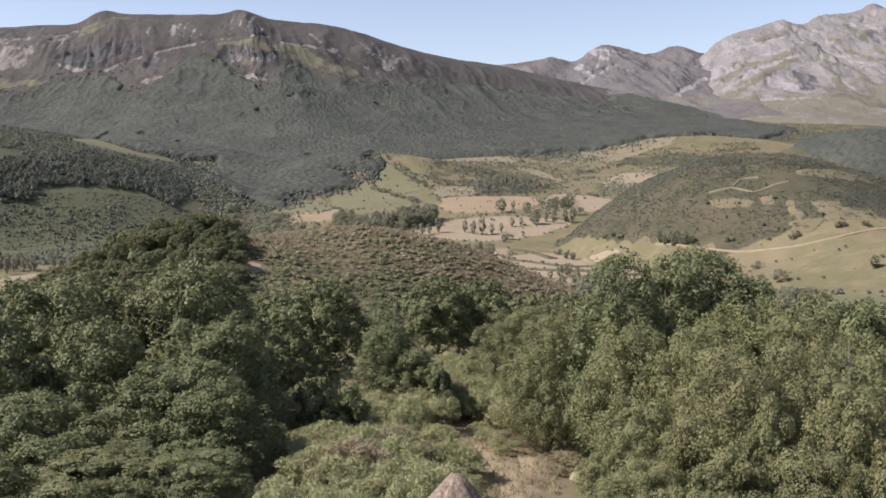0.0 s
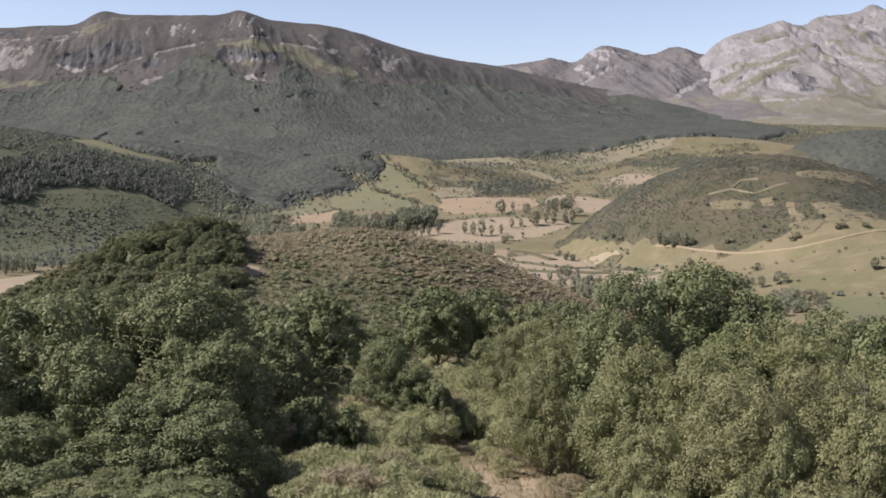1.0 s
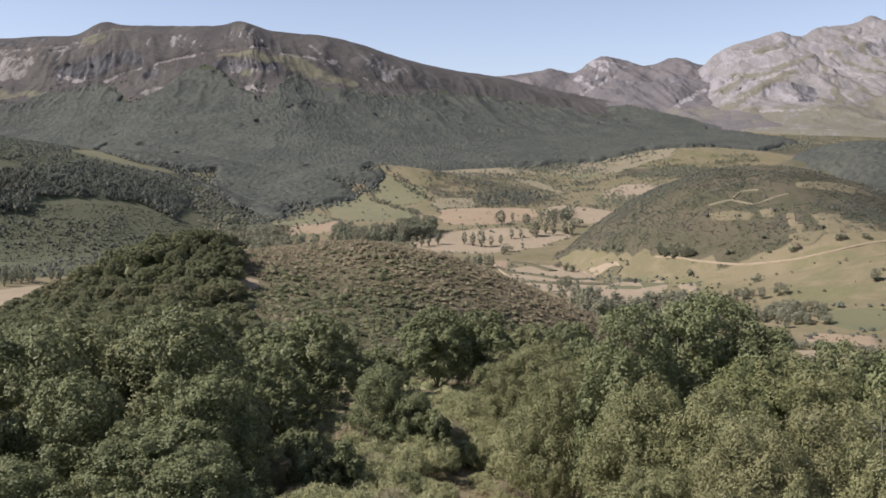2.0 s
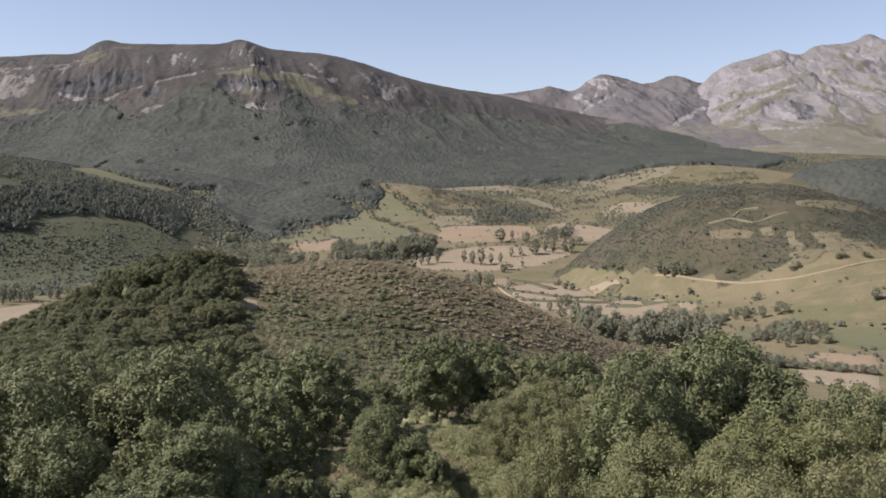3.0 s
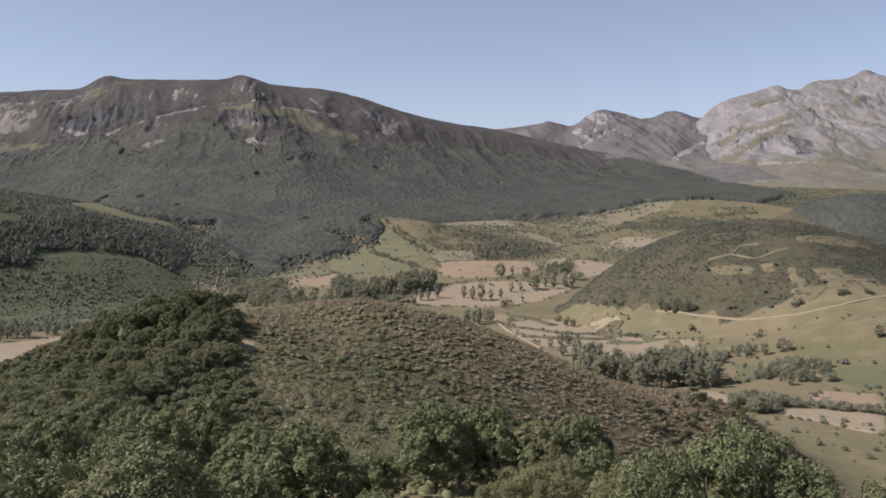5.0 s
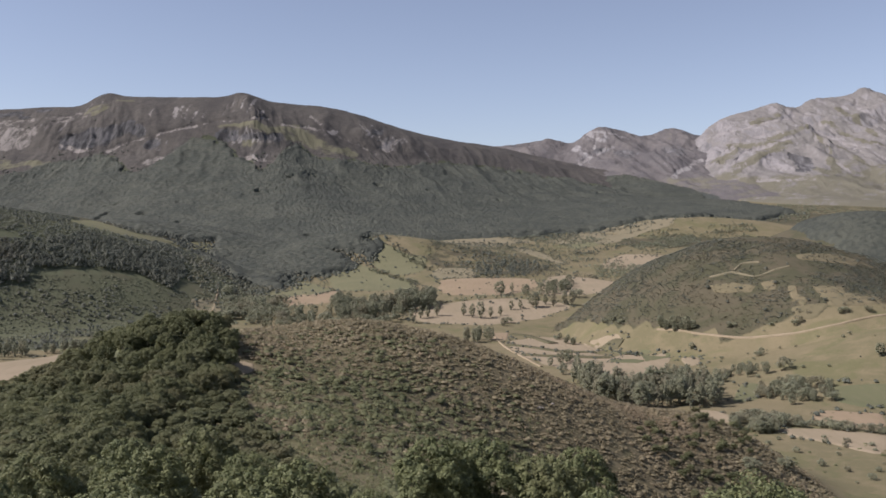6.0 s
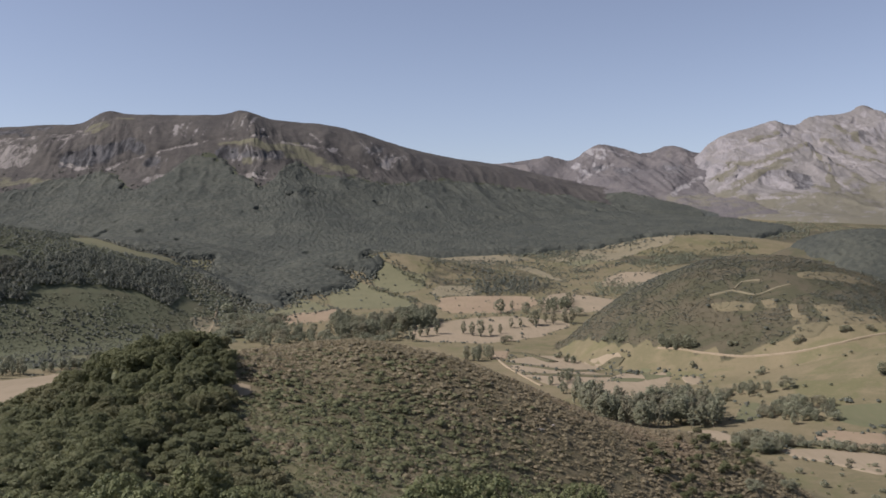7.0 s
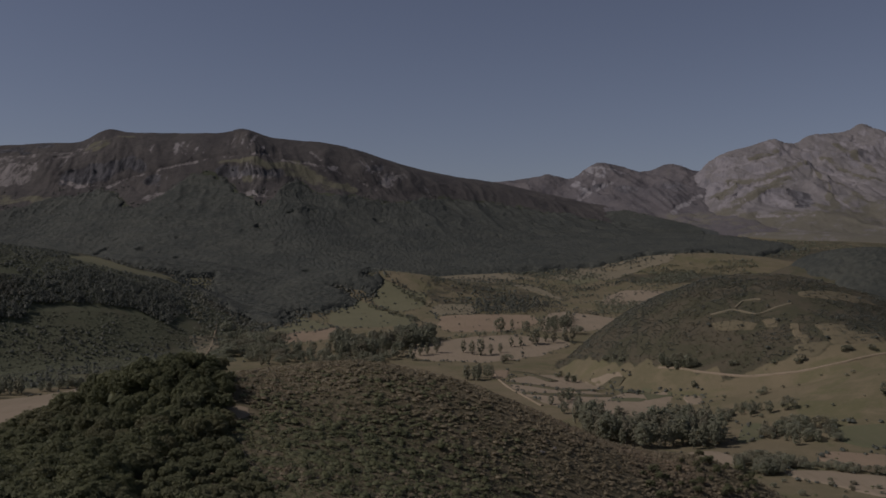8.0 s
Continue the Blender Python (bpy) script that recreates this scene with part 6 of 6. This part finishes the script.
# dry grass between the broom
_q = scatter(NG, [(-8, 22), (-7.5, 40), (-9, 52), (-9, 64), (4, 70), (6, 54), (5, 44), (5, 30), (6.5, 22)], 1500, 0.35)
_n = len(_q)
_z = land(_q[:, 0], _q[:, 1])
_i = np.repeat(np.arange(_n), 14)
_o = NG.normal(0, 0.14, (len(_i), 2))
_pos = np.column_stack([_q[_i] + _o, _z[_i] + 0.12])
_v, _f = leaf_quads(_pos, np.column_stack([_o * 4, np.zeros(len(_i))]), 0.34, NG, slim=0.12, loose=0.7, upright=2.2, tri=True)
tagged(sheet("grass_tufts", _v, _f, M_STRAW, None, False), "dry straw-coloured grass tufts between broom bushes", "grass", kind="stuff")


def boulder(x, y, size, seed):
    """A pale, angular field stone."""
    rng = np.random.default_rng(seed)
    bm = bmesh.new()
    bmesh.ops.create_icosphere(bm, subdivisions=2, radius=size)
    for v in bm.verts:
        v.co = Vector((v.co.x * 1.3, v.co.y, v.co.z * 0.7)) * (1 + 0.22 * noise.noise(v.co * (1.6 / size) + Vector((seed, 0, 0))))
    me = bpy.data.meshes.new("boulder")
    bm.to_mesh(me)
    bm.free()
    me.materials.append(M_STONE)
    ob = new("boulder", me)
    ob.matrix_world = pose(x, y, float(land(x, y)) + 0.25 * size, 0, 0, 40 * seed)
    return tagged(ob, "pale grey field stone among heather", "rock", group="stones on the spur")


_m = Mat("pale_stone")
_n2 = _m.noise(3.0, 5)
M_STONE = _m.finish(_m.mix(_m.ramp(_n2, 0.35, 0.65), (0.20, 0.18, 0.155), (0.29, 0.265, 0.225)), 0.9, _m.bump(_n2, 0.6, 0.05))
for _s, (_x, _y, _r) in enumerate([(34.4, 326, 0.8), (35.6, 327, 0.5), (39.8, 333, 0.6), (33.4, 325, 0.45)]):
    boulder(_x, _y, _r, _s + 1)


def bare_tree(x, y, top, seed):
    """A dead sapling: pale leafless limbs that stick out of the leafy crowns."""
    rng = np.random.default_rng(seed)
    z0 = float(land(x, y)) - 0.2
    high = top - z0
    root = new("dead_tree")
    root.location = (x, y, z0)
    trunk = sheet("trunk", *limb([(0, 0, 0), (0.05, 0.02, high * 0.4), (0.1, -0.1, high * 0.75), (-0.1, -0.15, high)], 0.04, 0.012), M_DEAD, root)
    for _ in range(9):
        h = rng.uniform(0.55, 0.92) * high
        a = rng.uniform(2.4, 5.4)
        L = rng.uniform(0.7, 1.5)
        e = np.array([math.cos(a) * L, math.sin(a) * L, rng.uniform(0.3, 0.9)])
        b = np.array([0.05, -0.05, h])
        sheet("limb", *limb([b, b + 0.5 * e + rng.normal(0, 0.06, 3), b + e], 0.018, 0.006, 5), M_DEAD, trunk)
    return tagged(root, "dead sapling with pale bare branches among oaks", "tree")


M_DEAD = bark_material("bleached_dead_wood", (0.22, 0.195, 0.165), (0.34, 0.31, 0.265))
bare_tree(15.1, 33.2, 5.7, 4)


# ---- the thatched hut beside the path ----
def hut(x, y):
    z0 = float(land(x, y)) - 0.1
    root = new("thatched_hut")
    root.location = (x, y, z0)
    rng = np.random.default_rng(3)
    a = np.linspace(0, 2 * np.pi, 28, endpoint=False)
    rings = [(1.35, 0.0), (1.38, 0.7), (1.32, 1.35), (0.9, 1.4)]
    v = np.concatenate([np.column_stack([r * np.cos(a), r * np.sin(a), np.full(28, h)]) * (1 + 0.02 * rng.normal(size=(28, 1))) for r, h in rings])
    ms = Mat("dry_stone")
    n = ms.noise(4.0, 5)
    stone = ms.finish(ms.mix(ms.ramp(n, 0.35, 0.65), (0.20, 0.18, 0.16), (0.34, 0.31, 0.27)), 0.95, ms.bump(n, 0.8, 0.05))
    mt = Mat("weathered_thatch")
    n = mt.noise(14.0, 5, stretch=(1, 1, 0.12))
    straw = mt.finish(mt.mix(mt.ramp(n, 0.35, 0.7), (0.13, 0.098, 0.075), (0.29, 0.23, 0.175)), 0.95, mt.bump(n, 0.6, 0.02))
    sheet("wall", v, grid_faces(4, 28, True), stone, root)
    a = np.linspace(0, 2 * np.pi, 40, endpoint=False)
    v = []
    for r, h in ((1.40, 1.2), (1.43, 1.3), (1.02, 1.75), (0.66, 2.25), (0.36, 2.64), (0.17, 2.82), (0.03, 2.86)):
        k = 1 + 0.05 * np.sin(7 * a + h) + 0.05 * rng.normal(size=40)
        v.append(np.column_stack([r * k * np.cos(a), r * k * np.sin(a), np.full(40, h)]))
    roof = sheet("thatched_roof", np.concatenate(v), grid_faces(7, 40, True), straw, root)
    n = 900
    t, b = rng.uniform(0, 1, n) ** 0.7, rng.uniform(0, 6.28, n)
    r = 0.05 + 1.33 * t
    pos = np.column_stack([r * np.cos(b), r * np.sin(b), 2.86 - 1.54 * t ** 0.98])
    out = np.column_stack([np.cos(b) * 0.7, np.sin(b) * 0.7, np.full(n, 0.7)])
    down = np.column_stack([np.cos(b) * 0.72, np.sin(b) * 0.72, np.full(n, -0.69)])
    side = np.cross(out, down)
    L, w = rng.uniform(0.2, 0.5, (n, 1)), rng.uniform(0.015, 0.03, (n, 1))
    lift = out * rng.uniform(0.01, 0.07, (n, 1))
    v = np.stack([pos - side * w, pos + side * w, pos + down * L + side * w * 0.4 + lift, pos + down * L - side * w * 0.4 + lift], 1).reshape(-1, 3)
    sheet("straw", v, np.arange(4 * n).reshape(-1, 4), straw, roof, False)
    return tagged(root, "small round hut with weathered brown thatched cone roof", "hut")


hut(0.4, 26.9)
